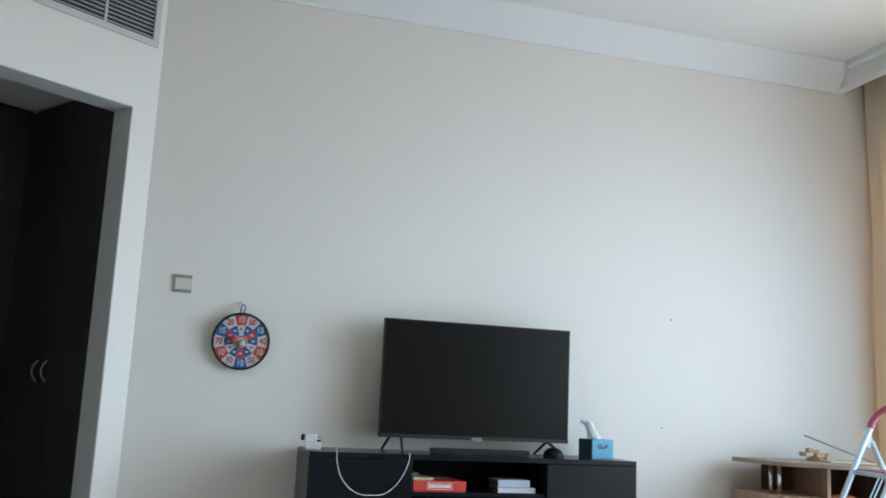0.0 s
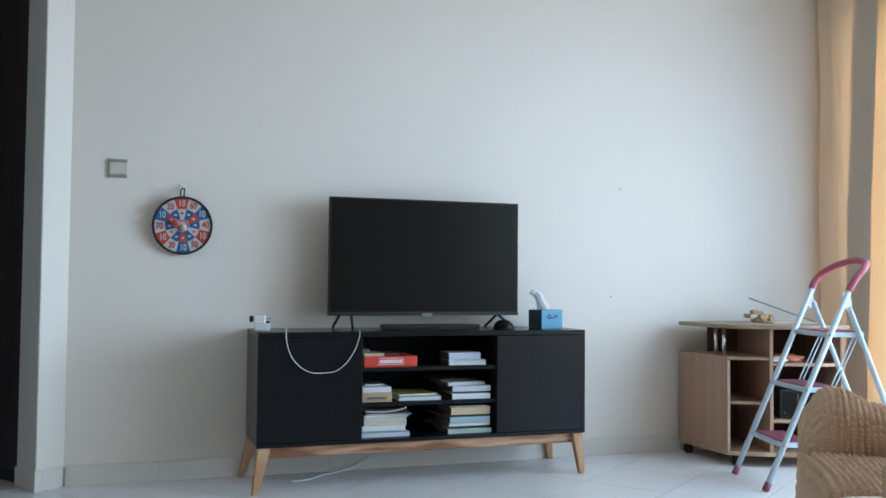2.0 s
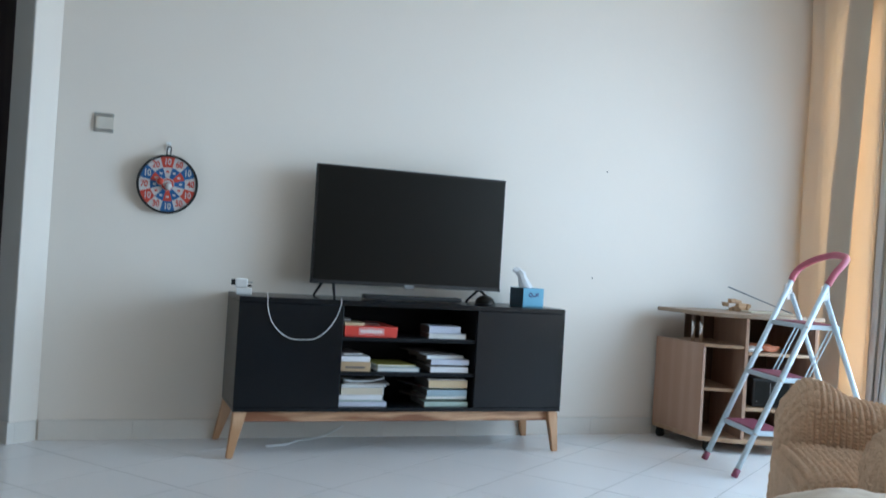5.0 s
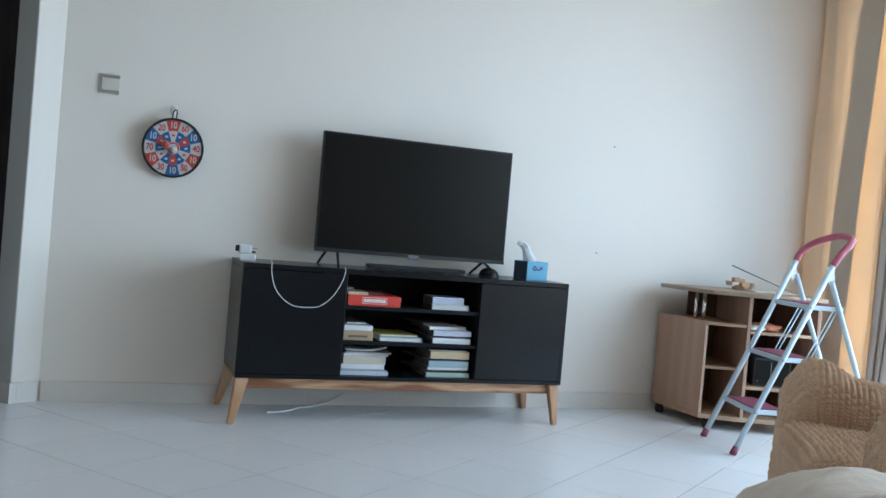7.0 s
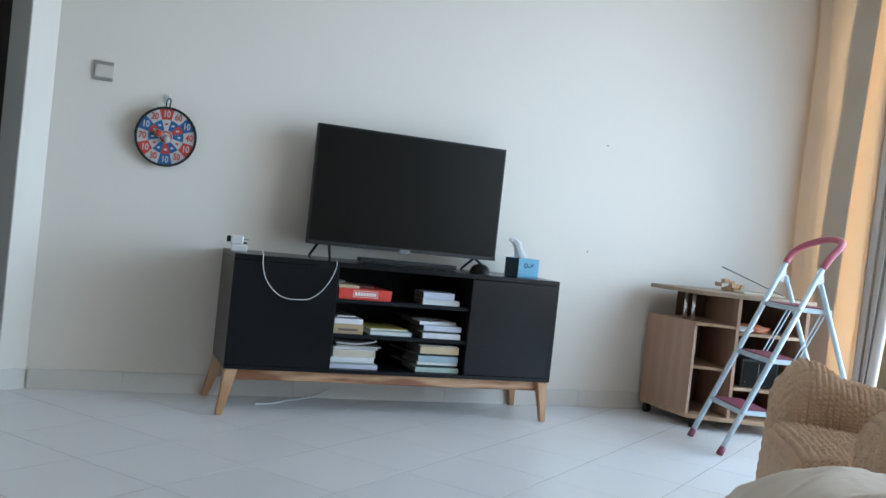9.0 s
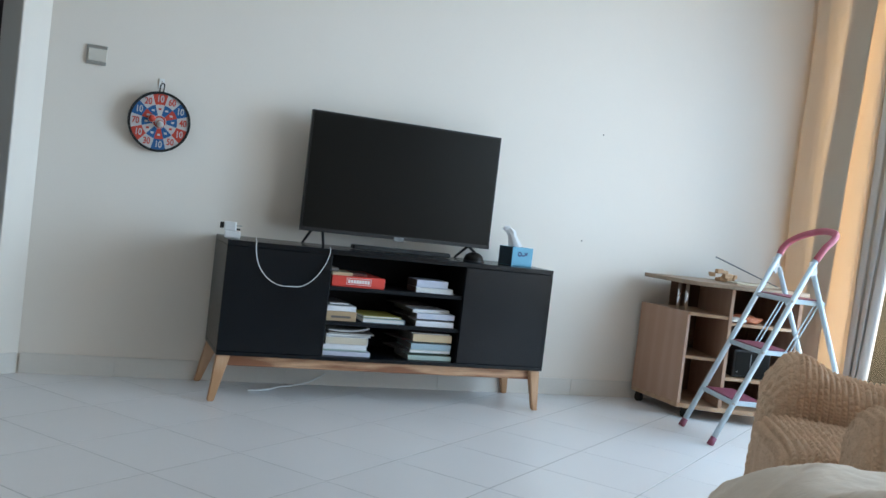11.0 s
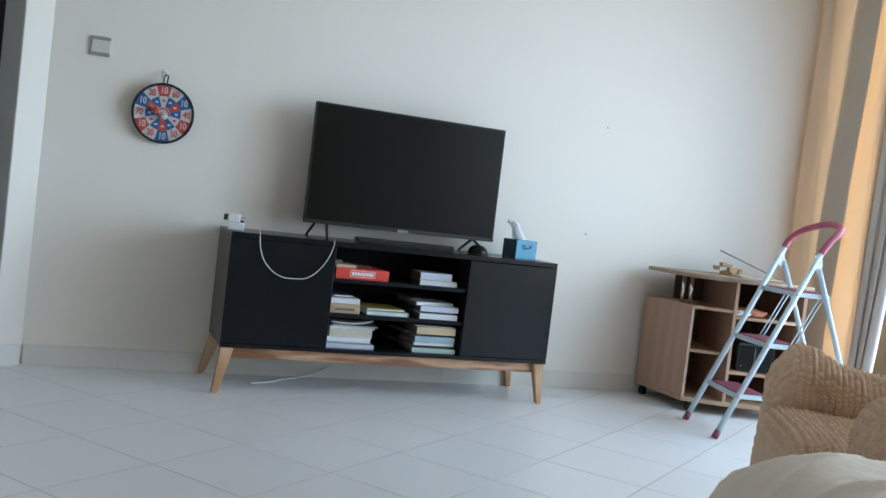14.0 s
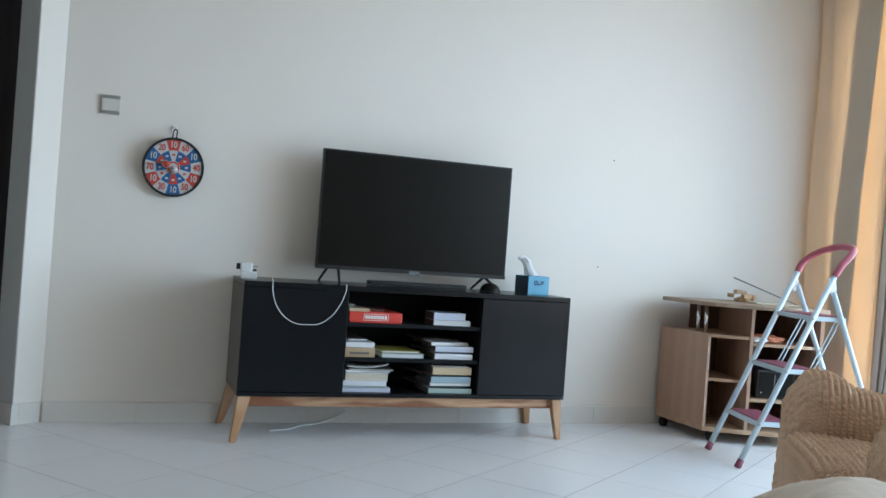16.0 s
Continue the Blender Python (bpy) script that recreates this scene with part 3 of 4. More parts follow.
# ---- tissue box ----
tb = thing("tissue_box", pose(1.425, 0.130, 0.703, 0, 0, 11), "blue cardboard tissue box with a tissue pulled up", "tissue box")
S = 0.130
part("carton", box(0, S, 0, 0.115, 0, 0.094, 0.002), TISSUE_BLUE, tb)
part("side_panel", box(-0.0012, 0.0002, 0.002, 0.113, 0.002, 0.092, 0), TISSUE_DARK, tb, "dark teal side")
bm = tube([(0.034, 0, 0.060), (0.045, 0, 0.070), (0.056, 0, 0.060), (0.045, 0, 0.050), (0.034, 0, 0.060)], 0.0035, 6)
join(bm, tube([(0.058, 0, 0.055), (0.070, 0, 0.052), (0.082, 0, 0.058), (0.094, 0, 0.070)], 0.0035, 6))
join(bm, tube([(0.075, 0, 0.068), (0.094, 0, 0.056)], 0.003, 6))
bmesh.ops.transform(bm, verts=bm.verts, matrix=pose(0, -0.0015, 0) @ Matrix.Diagonal((1, 0.25, 1, 1)))
part("printed_mark", bm, NAVY, tb, "dark blue printed emblem")
part("slot", box(0.03, 0.098, 0.045, 0.08, 0.0935, 0.0948, 0), RUBBER, tb)
bm = bmesh.new()
rings = []
for k in range(15):
    v = k / 14
    wid = 0.034 * (1 - v) ** 1.1 + 0.007 + 0.012 * math.sin(math.pi * min(1, max(0, (v - 0.55) / 0.45)))
    cx = 0.068 - 0.065 * v - 0.028 * max(0, v - 0.7) / 0.3
    z = 0.088 + 0.118 * v - 0.03 * max(0, v - 0.85) / 0.15
    rings.append([bm.verts.new((cx + wid * math.cos(a) * (1 + 0.18 * math.sin(5 * a + 3 * v)), 0.062 + 0.55 * wid * math.sin(a) * (1 + 0.25 * math.sin(3 * a)), z + 0.008 * math.sin(2 * a))) for a in [2 * math.pi * j / 24 for j in range(24)]])
for a, b in zip(rings, rings[1:]):
    for j in range(24):
        bm.faces.new((a[j], a[(j + 1) % 24], b[(j + 1) % 24], b[j]))
bm.faces.new(rings[-1])
part("tissue", bm, TISSUE, tb, "crumpled white tissue", smooth=True)

# ---- plug adaptor and cables ----
pl = thing("plug_adaptor", pose(0.030, 0.15, 0.703, 0, 0, -8) @ Matrix.Diagonal((1.25, 1.25, 1.2, 1)), "white plug adaptor lying on the cabinet", "plug adaptor")
part("body", box(-0.022, 0.034, -0.024, 0.024, 0, 0.026, 0.004), WHITE, pl)
part("plug_top", box(-0.026, 0.018, -0.022, 0.022, 0.0262, 0.060, 0.005), WHITE, pl)
part("socket_face", box(-0.040, -0.0262, -0.014, 0.014, 0.034, 0.056, 0.002), RUBBER, pl)
for y in (-0.011, 0.011):
    part("pin", box(0.018, 0.037, y - 0.003, y + 0.003, 0.045, 0.049, 0.001), STEEL, pl)
part("pin", box(0.018, 0.032, -0.004, 0.004, 0.030, 0.037, 0.001), RUBBER, pl)

single("hanging_cable", tube([(0.178, 0.33, 0.7055), (0.150, 0.18, 0.7055), (0.130, 0.04, 0.7065), (0.122, -0.003, 0.701), (0.125, -0.008, 0.655), (0.145, -0.0085, 0.597), (0.185, -0.0085, 0.550), (0.235, -0.0085, 0.524), (0.29, -0.0085, 0.521), (0.345, -0.0085, 0.528), (0.395, -0.0085, 0.565), (0.432, -0.0085, 0.620), (0.452, -0.0085, 0.675), (0.455, -0.004, 0.702), (0.462, 0.03, 0.706), (0.476, 0.09, 0.7055)], 0.0018, 8), WHITE, "white charging cable drooping over the cabinet door", "cable", smooth=True)
single("floor_cable", tube([(0.19, 0.20, 0.004), (0.25, 0.21, 0.0045), (0.31, 0.25, 0.0045), (0.35, 0.30, 0.0045), (0.43, 0.34, 0.005), (0.52, 0.37, 0.02), (0.60, 0.385, 0.06)], 0.0035, 8), WHITE, "white cable lying on the floor under the cabinet", "cable", smooth=True)


# ---- books and boxes on the cabinet's shelves ----
def book(x0, x1, y0, depth, z, h, cover, pages=PAPER, turn=0.0, label="closed paperback book lying flat on the shelf", spine=False, curl=0.0):
    """A book lying flat: two covers, a block of pages and a spine."""
    w = x1 - x0
    b = thing("book", pose(x0, y0, z, 0, 0, turn), label, "book", "books in the cabinet")
    c = min(0.0022, h * 0.14)
    if curl:
        leaves = bmesh.new()
        for k in range(4):
            bmesh.ops.create_grid(leaves, x_segments=14, y_segments=2, size=0.5, matrix=Matrix.Translation((w / 2 + 0.002 * k, depth / 2, 0.0006 + h * k / 4)) @ Matrix.Diagonal((w * (1 - 0.02 * k), depth, 1, 1)))
        bmesh.ops.solidify(leaves, geom=leaves.faces[:], thickness=-h / 6)
        for v in leaves.verts:
            v.co.z += curl * (abs(v.co.x / w - 0.4) * 1.7) ** 2.2
        part("leaves", leaves, pages, b, "loose curling pages")
        return b
    bm = box(0, w, 0, depth, 0, c, 0.0004, seg=1)
    box(0, w, 0, depth, h - c, h, 0.0004, bm, seg=1)
    if spine:
        box(0, w, 0, 0.002, c, h - c, 0.0003, bm, seg=1)
    else:
        box(w - 0.002, w, 0, depth, c, h - c, 0.0003, bm, seg=1)
    part("cover", bm, cover, b)
    # right-hand books get a dark left face that paints in the shelf's shade
    if x0 > 0.85:
        part("spine", box(-0.0006, 0.0028, 0.001, depth - 0.001, 0.0004, h - 0.0004, 0.0004, seg=1), COVERS[3], b, "left side coloured dark as shelf shade")
    part("page_block", box(0.0032, w - 0.0025, 0.0035, depth - 0.003, c, h - c, 0), pages, b)
    return b


def pile(z, items):
    """Books stacked one on another: (left, right, depth back, thickness, cover, pages, turn, spine)."""
    for k, (left, right, y0, h, cover, pages, turn, spine, label) in enumerate(items):
        curl = 0.016 if k == len(items) - 1 and h < 0.012 and cover is COVERS[0] else 0.0
        book(left, right, y0, 0.13 if z > 0.53 else 0.21, z + 0.0006, h, cover, pages, turn, label, spine, curl)
        z += h + 0.0006
    return z


C = COVERS
gb = thing("board_game_box", pose(0.484, 0.02, 0.537), "red board game box with a white panel on its end", "game box")
part("tray", box(0.003, 0.250, 0.003, 0.345, 0, 0.02, 0.001), RED, gb)
part("lid", box(0, 0.253, 0, 0.348, 0.006, 0.050, 0.0015), RED, gb)
bm = box(0.068, 0.186, -0.0012, -0.0002, 0.012, 0.014, 0)
box(0.068, 0.186, -0.0012, -0.0002, 0.040, 0.042, 0, bm)
box(0.068, 0.070, -0.0012, -0.0002, 0.014, 0.040, 0, bm)
box(0.184, 0.186, -0.0012, -0.0002, 0.014, 0.040, 0, bm)
for k in range(8):
    box(0.076 + k * 0.0132, 0.0855 + k * 0.0132, -0.0012, -0.0002, 0.019, 0.035, 0, bm)
part("printed_panel", bm, WHITE, gb, "white printed panel")
book(0.485, 0.580, 0.03, 0.14, 0.5872, 0.014, C[5], CREAM, 0, "small tan booklet on the game box", True)
book(0.487, 0.520, 0.06, 0.12, 0.6018, 0.016, C[3], PAPER, 4, "small dark notebook on the game box", True)
book(0.590, 0.665, 0.09, 0.12, 0.5872, 0.010, C[7], CREAM, -9, "thin dark red booklet on the game box", True)
pile(0.537, [
    (0.900, 1.090, 0.040, 0.024, C[0], PAPER, 0, False, "white paperback with bright page edges"),
    (0.905, 1.066, 0.050, 0.034, C[6], PAPER, 1, True, "thick white-backed book on the pile"),
])
bx = thing("small_carton", pose(0.478, 0.03, 0.377), "small brown cardboard carton on the shelf", "carton")
part("carton", box(0, 0.142, 0, 0.15, 0, 0.044, 0.0015), CARD, bx)
part("printed_line", box(0.022, 0.115, -0.001, -0.0002, 0.014, 0.024, 0), COVERS[3], bx, "dark printed line")
pile(0.421, [
    (0.482, 0.617, 0.035, 0.024, C[0], PAPER, 0, True, "white hardback lying on the carton"),
    (0.500, 0.600, 0.075, 0.010, C[3], PAPER, 6, False, "thin dark booklet on top of the pile"),
])
pile(0.377, [
    (0.655, 0.862, 0.035, 0.020, C[1], PAPER, 0, False, "pale blue softcover book on the shelf"),
    (0.660, 0.850, 0.050, 0.010, C[2], PAPER, 3, False, "olive-yellow covered exercise book on a pale book"),
])
# the set-back magazines have pages in cover colour, painting the shade between the books
pile(0.377, [
    (0.915, 1.108, 0.030, 0.026, C[0], CREAM, 0, True, "cream-edged softcover book on the shelf"),
    (0.905, 1.095, 0.115, 0.008, C[3], C[3], 5, False, "thin dark magazine in the pile, page edges coloured dark as shade"),
    (0.918, 1.112, 0.035, 0.026, C[6], PAPER, 0, True, "white softcover book with a pale blue back"),
    (0.900, 1.100, 0.050, 0.016, C[0], PAPER, 7, False, "white magazine lying flat in the pile"),
    (0.890, 1.060, 0.120, 0.007, C[3], C[3], 10, False, "thin dark magazine fanned out of the pile, page edges coloured dark as shade"),
])
pile(0.216, [
    (0.478, 0.706, 0.028, 0.020, C[6], PAPER, 0, True, "pale lilac-edged book at the bottom of the pile"),
    (0.480, 0.690, 0.040, 0.008, C[4], PAPER, 1, True, "thin green-backed book in the pile"),
    (0.479, 0.686, 0.034, 0.022, C[0], PAPER, -1, True, "white softcover book in the pile"),
    (0.486, 0.690, 0.030, 0.036, C[0], CREAM, 0, False, "thick book with greyish page edges"),
    (0.489, 0.705, 0.036, 0.012, C[0], PAPER, 2, False, "white magazine lying flat in the pile"),
    (0.500, 0.715, 0.040, 0.006, C[3], PAPER, -5, False, "thin dark-covered magazine slipping off the pile"),
    (0.497, 0.700, 0.045, 0.008, C[0], PAPER, 4, False, "thin white booklet on top of the pile"),
])
# here too the fanned booklets' pages are dark to paint in shade
pile(0.216, [
    (0.895, 1.115, 0.028, 0.022, C[4], PAPER, 0, True, "pale green-white softcover book"),
    (0.890, 1.085, 0.115, 0.010, C[3], C[3], 8, False, "dark booklet fanned out of the pile, page edges coloured dark as shade"),
    (0.900, 1.110, 0.032, 0.016, C[4], PAPER, 1, False, "grey-green softcover book in the pile"),
    (0.905, 1.108, 0.030, 0.028, C[1], PAPER, 0, True, "blue-grey backed book in the pile"),
    (0.885, 1.050, 0.120, 0.008, C[7], C[7], 10, False, "thin brown booklet fanned out of the pile, page edges coloured dark as shade"),
    (0.912, 1.110, 0.034, 0.036, C[5], CREAM, 0, True, "thick tan-backed book in the pile"),
    (0.905, 1.100, 0.045, 0.006, C[3], PAPER, -4, False, "thin dark booklet on top of the pile"),
])

# ---- dartboard and switch ----
BOARD = pose(-0.31, YW - 0.018, 1.187, 6)
db = thing("toy_dartboard", BOARD, "round red, white and blue fabric toy dartboard hung on the wall", "dartboard")
FACE = -0.022


def ring_piece(r0, r1, a0, a1, y0, y1, n=8):
    """A flat piece of a ring in the board's plane; angles clockwise from the top, in degrees."""
    bm = bmesh.new()
    out = []
    for r in (r0, r1):
        for y in (y0, y1):
            out.append([bm.verts.new((r * math.sin(radians(a0 + (a1 - a0) * k / n)), y, r * math.cos(radians(a0 + (a1 - a0) * k / n)))) for k in range(n + 1)])
    for a, b in ((0, 1), (1, 3), (3, 2), (2, 0)):
        for k in range(n):
            bm.faces.new((out[a][k], out[a][k + 1], out[b][k + 1], out[b][k]))
    for k in (0, n):
        bm.faces.new((out[0][k], out[1][k], out[3][k], out[2][k]))
    return bm


part("backing", ring_piece(0.0005, 0.128, 0, 360, -0.018, -0.004, 48), RUBBER, db)
part("rim", ring_piece(0.126, 0.137, 0, 360, -0.026, -0.001, 48), RUBBER, db, "black bound rim")
outer = [("10", DARTRED), ("60", DARTWHITE), ("10", BLUE), ("40", DARTWHITE), ("10", DARTRED), ("50", DARTWHITE), ("10", BLUE), ("30", DARTWHITE), ("10", DARTRED), ("70", DARTWHITE), ("10", BLUE), ("20", DARTWHITE)]
inner = [DARTWHITE, BLUE, DARTRED, BLUE, DARTWHITE, BLUE, DARTRED, BLUE, DARTWHITE, BLUE, DARTRED, BLUE]
for k, (num, mat) in enumerate(outer):
    a = 30 * k - 3
    f = part("field", ring_piece(0.078, 0.1265, a - 15, a + 15, FACE, -0.0185), mat, db)
    c = Vector((0.103 * math.sin(radians(a)), FACE - 0.0008, 0.103 * math.cos(radians(a))))
    letters(num, 0.036, pose(c.x, c.y, c.z, 90) @ Matrix.Diagonal((0.9, 1.15, 1, 1)), DARTRED if mat is DARTWHITE else DARTWHITE, f)
    g = part("inner_field", ring_piece(0.030, 0.078, a - 15, a + 15, FACE + 0.001, -0.0185), inner[k], db)
    c = Vector((0.058 * math.sin(radians(a)), FACE - 0.0006, 0.058 * math.cos(radians(a))))
    part("printed_mark", box(c.x - 0.0065, c.x + 0.0065, c.y, c.y + 0.0012, c.z - 0.0045, c.z + 0.0045, 0), DARTRED if inner[k] is DARTWHITE else DARTWHITE, g)
part("bullseye", ring_piece(0.0005, 0.030, 0, 360, FACE - 0.0005, -0.0185, 32), DARTWHITE, db)
part("bullseye_ring", ring_piece(0.020, 0.027, 0, 360, FACE - 0.0012, -0.0188, 32), DARTRED, db)
part("loop", tube([(-0.012, -0.012, 0.135), (-0.010, -0.014, 0.165), (0.0, -0.016, 0.174), (0.006, -0.014, 0.165), (0.004, -0.012, 0.135)], 0.003, 8), RUBBER, db, "black hanging loop", smooth=True)
for x, z, mat in ((-0.034, 0.013, DARTRED), (0.004, -0.009, DARTWHITE)):
    ball = thing("sticky_ball", BOARD @ pose(x, FACE - 0.015, z), "small red and white sticky ball on the dartboard", "ball", "sticky balls")
    bm = bmesh.new()
    bmesh.ops.create_icosphere(bm, subdivisions=3, radius=0.0165)
    for v in bm.verts:
        v.co *= 1 + 0.05 * noise.noise(v.co * 160)
    part("fuzzy_ball", bm, mat, ball, smooth=True)
    part("band", ring_piece(0.0158, 0.0174, 0, 360, -0.0045, 0.0045, 24), DARTWHITE if mat is DARTRED else DARTRED, ball)
hk = thing("wall_hook", pose(-0.314, YW, 1.360), "small clear-white adhesive hook on the wall", "hook")
part("plate", box(-0.012, 0.012, -0.004, -0.0005, -0.020, 0.024, 0.0018), WHITE, hk)
part("hook_arm", tube([(0, -0.003, 0.014), (0, -0.018, 0.004), (0, -0.030, -0.004), (0, -0.036, 0.004)], 0.003, 8), CHROME, hk, smooth=True)

sw = thing("light_switch", pose(-0.607, YW, 1.443), "white rocker light switch in a brushed steel frame, right side left off to imitate a bright reflection", "light switch")
# no right side: the pale rocker reaches the edge, imitating light reflected there
bm = box(-0.038, 0.048, -0.008, -0.0005, 0.028, 0.043, 0.0015)
box(-0.038, 0.048, -0.008, -0.0005, -0.043, -0.028, 0.0015, bm)
box(-0.038, -0.030, -0.008, -0.0005, -0.028, 0.028, 0.001, bm)
part("frame", bm, STEEL, sw, "brushed steel frame, right side left off to imitate a bright reflection")
part("rocker", box(-0.0295, 0.0475, -0.011, -0.0006, -0.0275, 0.0275, 0.0015, m=pose(0, 0, 0, 1.5)), ROCKER, sw)


# ---- the television trolley in the corner ----
cart = thing("trolley_cabinet", None, "beech-laminate trolley cabinet with open shelves, on castors, in the corner", "cabinet")
BL, FL, FM, FR, BR = (2.385, 0.365), (2.392, -0.055), (2.70, -0.205), (2.955, -0.26), (3.14, 0.33)


def along(p, q, t):
    return (p[0] + (q[0] - p[0]) * t, p[1] + (q[1] - p[1]) * t)


def wallboard(p, q, z0, z1, th, r=0.0012):
    """An upright board from p to q in plan, th thick to its left."""
    d = Vector((q[0] - p[0], q[1] - p[1], 0))
    a = math.degrees(math.atan2(d.y, d.x))
    return box(0, d.length, 0, th, z0, z1, r, m=pose(p[0], p[1], 0, 0, 0, a))


def bowed(front, inset, back):
    """The outline of a shelf with a softly bowed front."""
    pts = [(BL[0] - front, 0.335), (FL[0] - front, FL[1] + 0.04), (FL[0] - front + 0.03, FL[1] - 0.02 - inset)]
    for k in range(1, 12):
        t = k / 12
        p = along((FL[0], FL[1] - 0.03), (FR[0], FR[1]), t)
        pts.append((p[0], p[1] - 0.05 * math.sin(math.pi * t) - inset))
    pts += [(FR[0] + front, FR[1] - inset), (BR[0] + front, BR[1] - back)]
    return pts


part("top", prism(bowed(0.025, 0.012, 0.0), 0.706, 0.728, 0.004), [BEECH_TOP], cart, "worn pale brown laminate top with a bowed front")
part("bottom", prism([BL, FL, (2.545, -0.145), FM, (2.84, -0.25), FR, BR], 0.055, 0.078, 0.002), BEECH_FLAT, cart)
part("side_panel", wallboard(FL, BL, 0.0785, 0.560, -0.018), BEECH, cart, "plain beech-laminate side panel")
part("side_panel", wallboard(FR, BR, 0.0785, 0.7055, 0.018), BEECH, cart)
part("back_panel", wallboard((2.41, 0.315), (3.12, 0.325), 0.0785, 0.545, -0.006), CARTBACK, cart, "dark brown back board")
part("back_panel", wallboard((2.53, 0.317), (3.12, 0.325), 0.5455, 0.7055, -0.006), CARTBACK, cart, "dark brown back board")
DV = (2.577, -0.155)
part("divider", wallboard(DV, (2.72, 0.30), 0.0785, 0.7055, -0.018), BEECH, cart)
part("shelf", prism([(2.412, 0.30), (2.397, -0.062), (2.47, -0.105), (2.575, -0.150), (2.70, 0.30)], 0.545, 0.561, 0.001), BEECH_FLAT, cart)
part("shelf", prism([(2.412, 0.30), (2.412, -0.02), (2.50, -0.06), (2.59, -0.09), (2.70, 0.30)], 0.312, 0.328, 0.001), BEECH_FLAT, cart)
for z in (0.515, 0.225):
    part("shelf", prism([(2.735, 0.30), (2.605, -0.150), (2.70, -0.185), (2.84, -0.235), (2.95, -0.245), (3.10, 0.30)], z, z + 0.016, 0.001), BEECH_FLAT, cart)
for x, y in ((2.424, 0.085), (2.438, 0.035)):
    part("post", rod((x, y, 0.561), (x, y, 0.706), 0.010, n=16), CHROME, cart, "chrome tube between shelf and top", smooth=True)
for x, y in ((2.415, 0.325), (2.455, -0.045), (2.90, -0.19), (3.08, 0.27)):
    cs = part("castor", rod((x - 0.013, y, 0.024), (x + 0.013, y, 0.024), 0.024, n=20), RUBBER, cart, "black twin-wheel castor")
    part("castor_fork", box(x - 0.017, x + 0.017, y - 0.013, y + 0.015, 0.034, 0.0545, 0.004), RUBBER, cs)

# things in and on the trolley
bg = thing("plastic_bag", pose(2.72, -0.09, 0.531), "crumpled orange and white plastic packet on the trolley shelf", "bag")


def crumpled(sx, sy, sz, seed, rough=0.35):
    bm = bmesh.new()
    bmesh.ops.create_icosphere(bm, subdivisions=4, radius=1)
    for v in bm.verts:
        p = v.co.copy()
        f = 1 + rough * noise.noise(p * 2.1 + Vector((seed, 0, 0))) + 0.12 * noise.noise(p * 6 + Vector((0, seed, 0)))
        v.co = Vector((p.x * sx * f, p.y * sy * f, max(0.0, (p.z * f + 0.85) * sz)))
    return bm


part("packet", crumpled(0.11, 0.08, 0.022, 3), SNACK, bg, smooth=True)
part("white_wrap", crumpled(0.06, 0.05, 0.016, 7), PAPER, bg, "white crumpled wrap", smooth=True).matrix_basis = pose(-0.075, -0.03, 0.002)
dv = thing("black_device", pose(2.66, -0.13, 0.241, 0, 0, -18), "black electronic box with a small indicator on the trolley shelf", "device")
part("case", box(0, 0.20, 0, 0.16, 0.004, 0.15, 0.006), BEZEL, dv)
part("front_panel", box(0.01, 0.19, -0.003, 0.001, 0.014, 0.14, 0.002), SCREEN, dv)
part("indicator", box(0.022, 0.026, -0.0045, -0.003, 0.03, 0.034, 0), WHITE, dv, "tiny pale indicator")
part("slot_line", box(0.09, 0.094, -0.0045, -0.003, 0.02, 0.13, 0), GREY, dv)
ts = thing("wood_offcuts", pose(2.755, 0.16, 0.7285), "small pile of light wooden pieces on the trolley", "wood pieces")
rnd = random.Random(21)
for k in range(13):
    row = (0, 0, 0, 0, 0, 0, 1, 1, 1, 1, 2, 2, 2)[k]
    w, d, h = rnd.uniform(0.045, 0.095) * (1 - 0.12 * row), rnd.uniform(0.022, 0.04), rnd.uniform(0.018, 0.024)
    bm = box(-w / 2, w / 2, -d / 2, d / 2, 0, h, 0.004)
    for v in bm.verts:
        v.co += Vector((noise.noise(v.co * 40 + Vector((k, 0, 0))), noise.noise(v.co * 40 + Vector((0, k, 0))), 0)) * 0.006
    spread = (0.075, 0.06, 0.04)[row]
    piece = part("wood_piece", bm, TIMBER, ts)
    piece.matrix_basis = pose(rnd.uniform(-spread, spread), rnd.uniform(-0.06, 0.06), 0.021 * row, rnd.uniform(-3, 3), rnd.uniform(-5, 5), rnd.uniform(0, 180))
single("thin_rod", rod((2.735, 0.215, 0.860), (3.03, 0.03, 0.732), 0.004, 0.003, 10), GREY, "thin grey metal rod leaning over the wood pieces", "rod")
single("flat_magazine", box(-0.12, 0.12, -0.08, 0.08, 0, 0.008, 0.002), CREAM, "white magazine lying flat on the trolley", "magazine").matrix_basis = pose(2.84, 0.02, 0.7285, 0, 0, -14)

# ---- the step ladder ----
lad = thing("step_ladder", None, "folding household step ladder with pale enamel rails and magenta treads", "step ladder")
FA, NA = Vector((2.297, -0.238, 0.0)), Vector((2.199, -0.590, 0.0))
FT, NT = Vector((2.705, -0.323, 0.926)), Vector((2.607, -0.673, 0.915))
U = (NA - FA).normalized()
WD = Vector((-U.y, U.x, 0))


def on(a, b, z):
    return a + (b - a) * ((z - a.z) / (b.z - a.z))


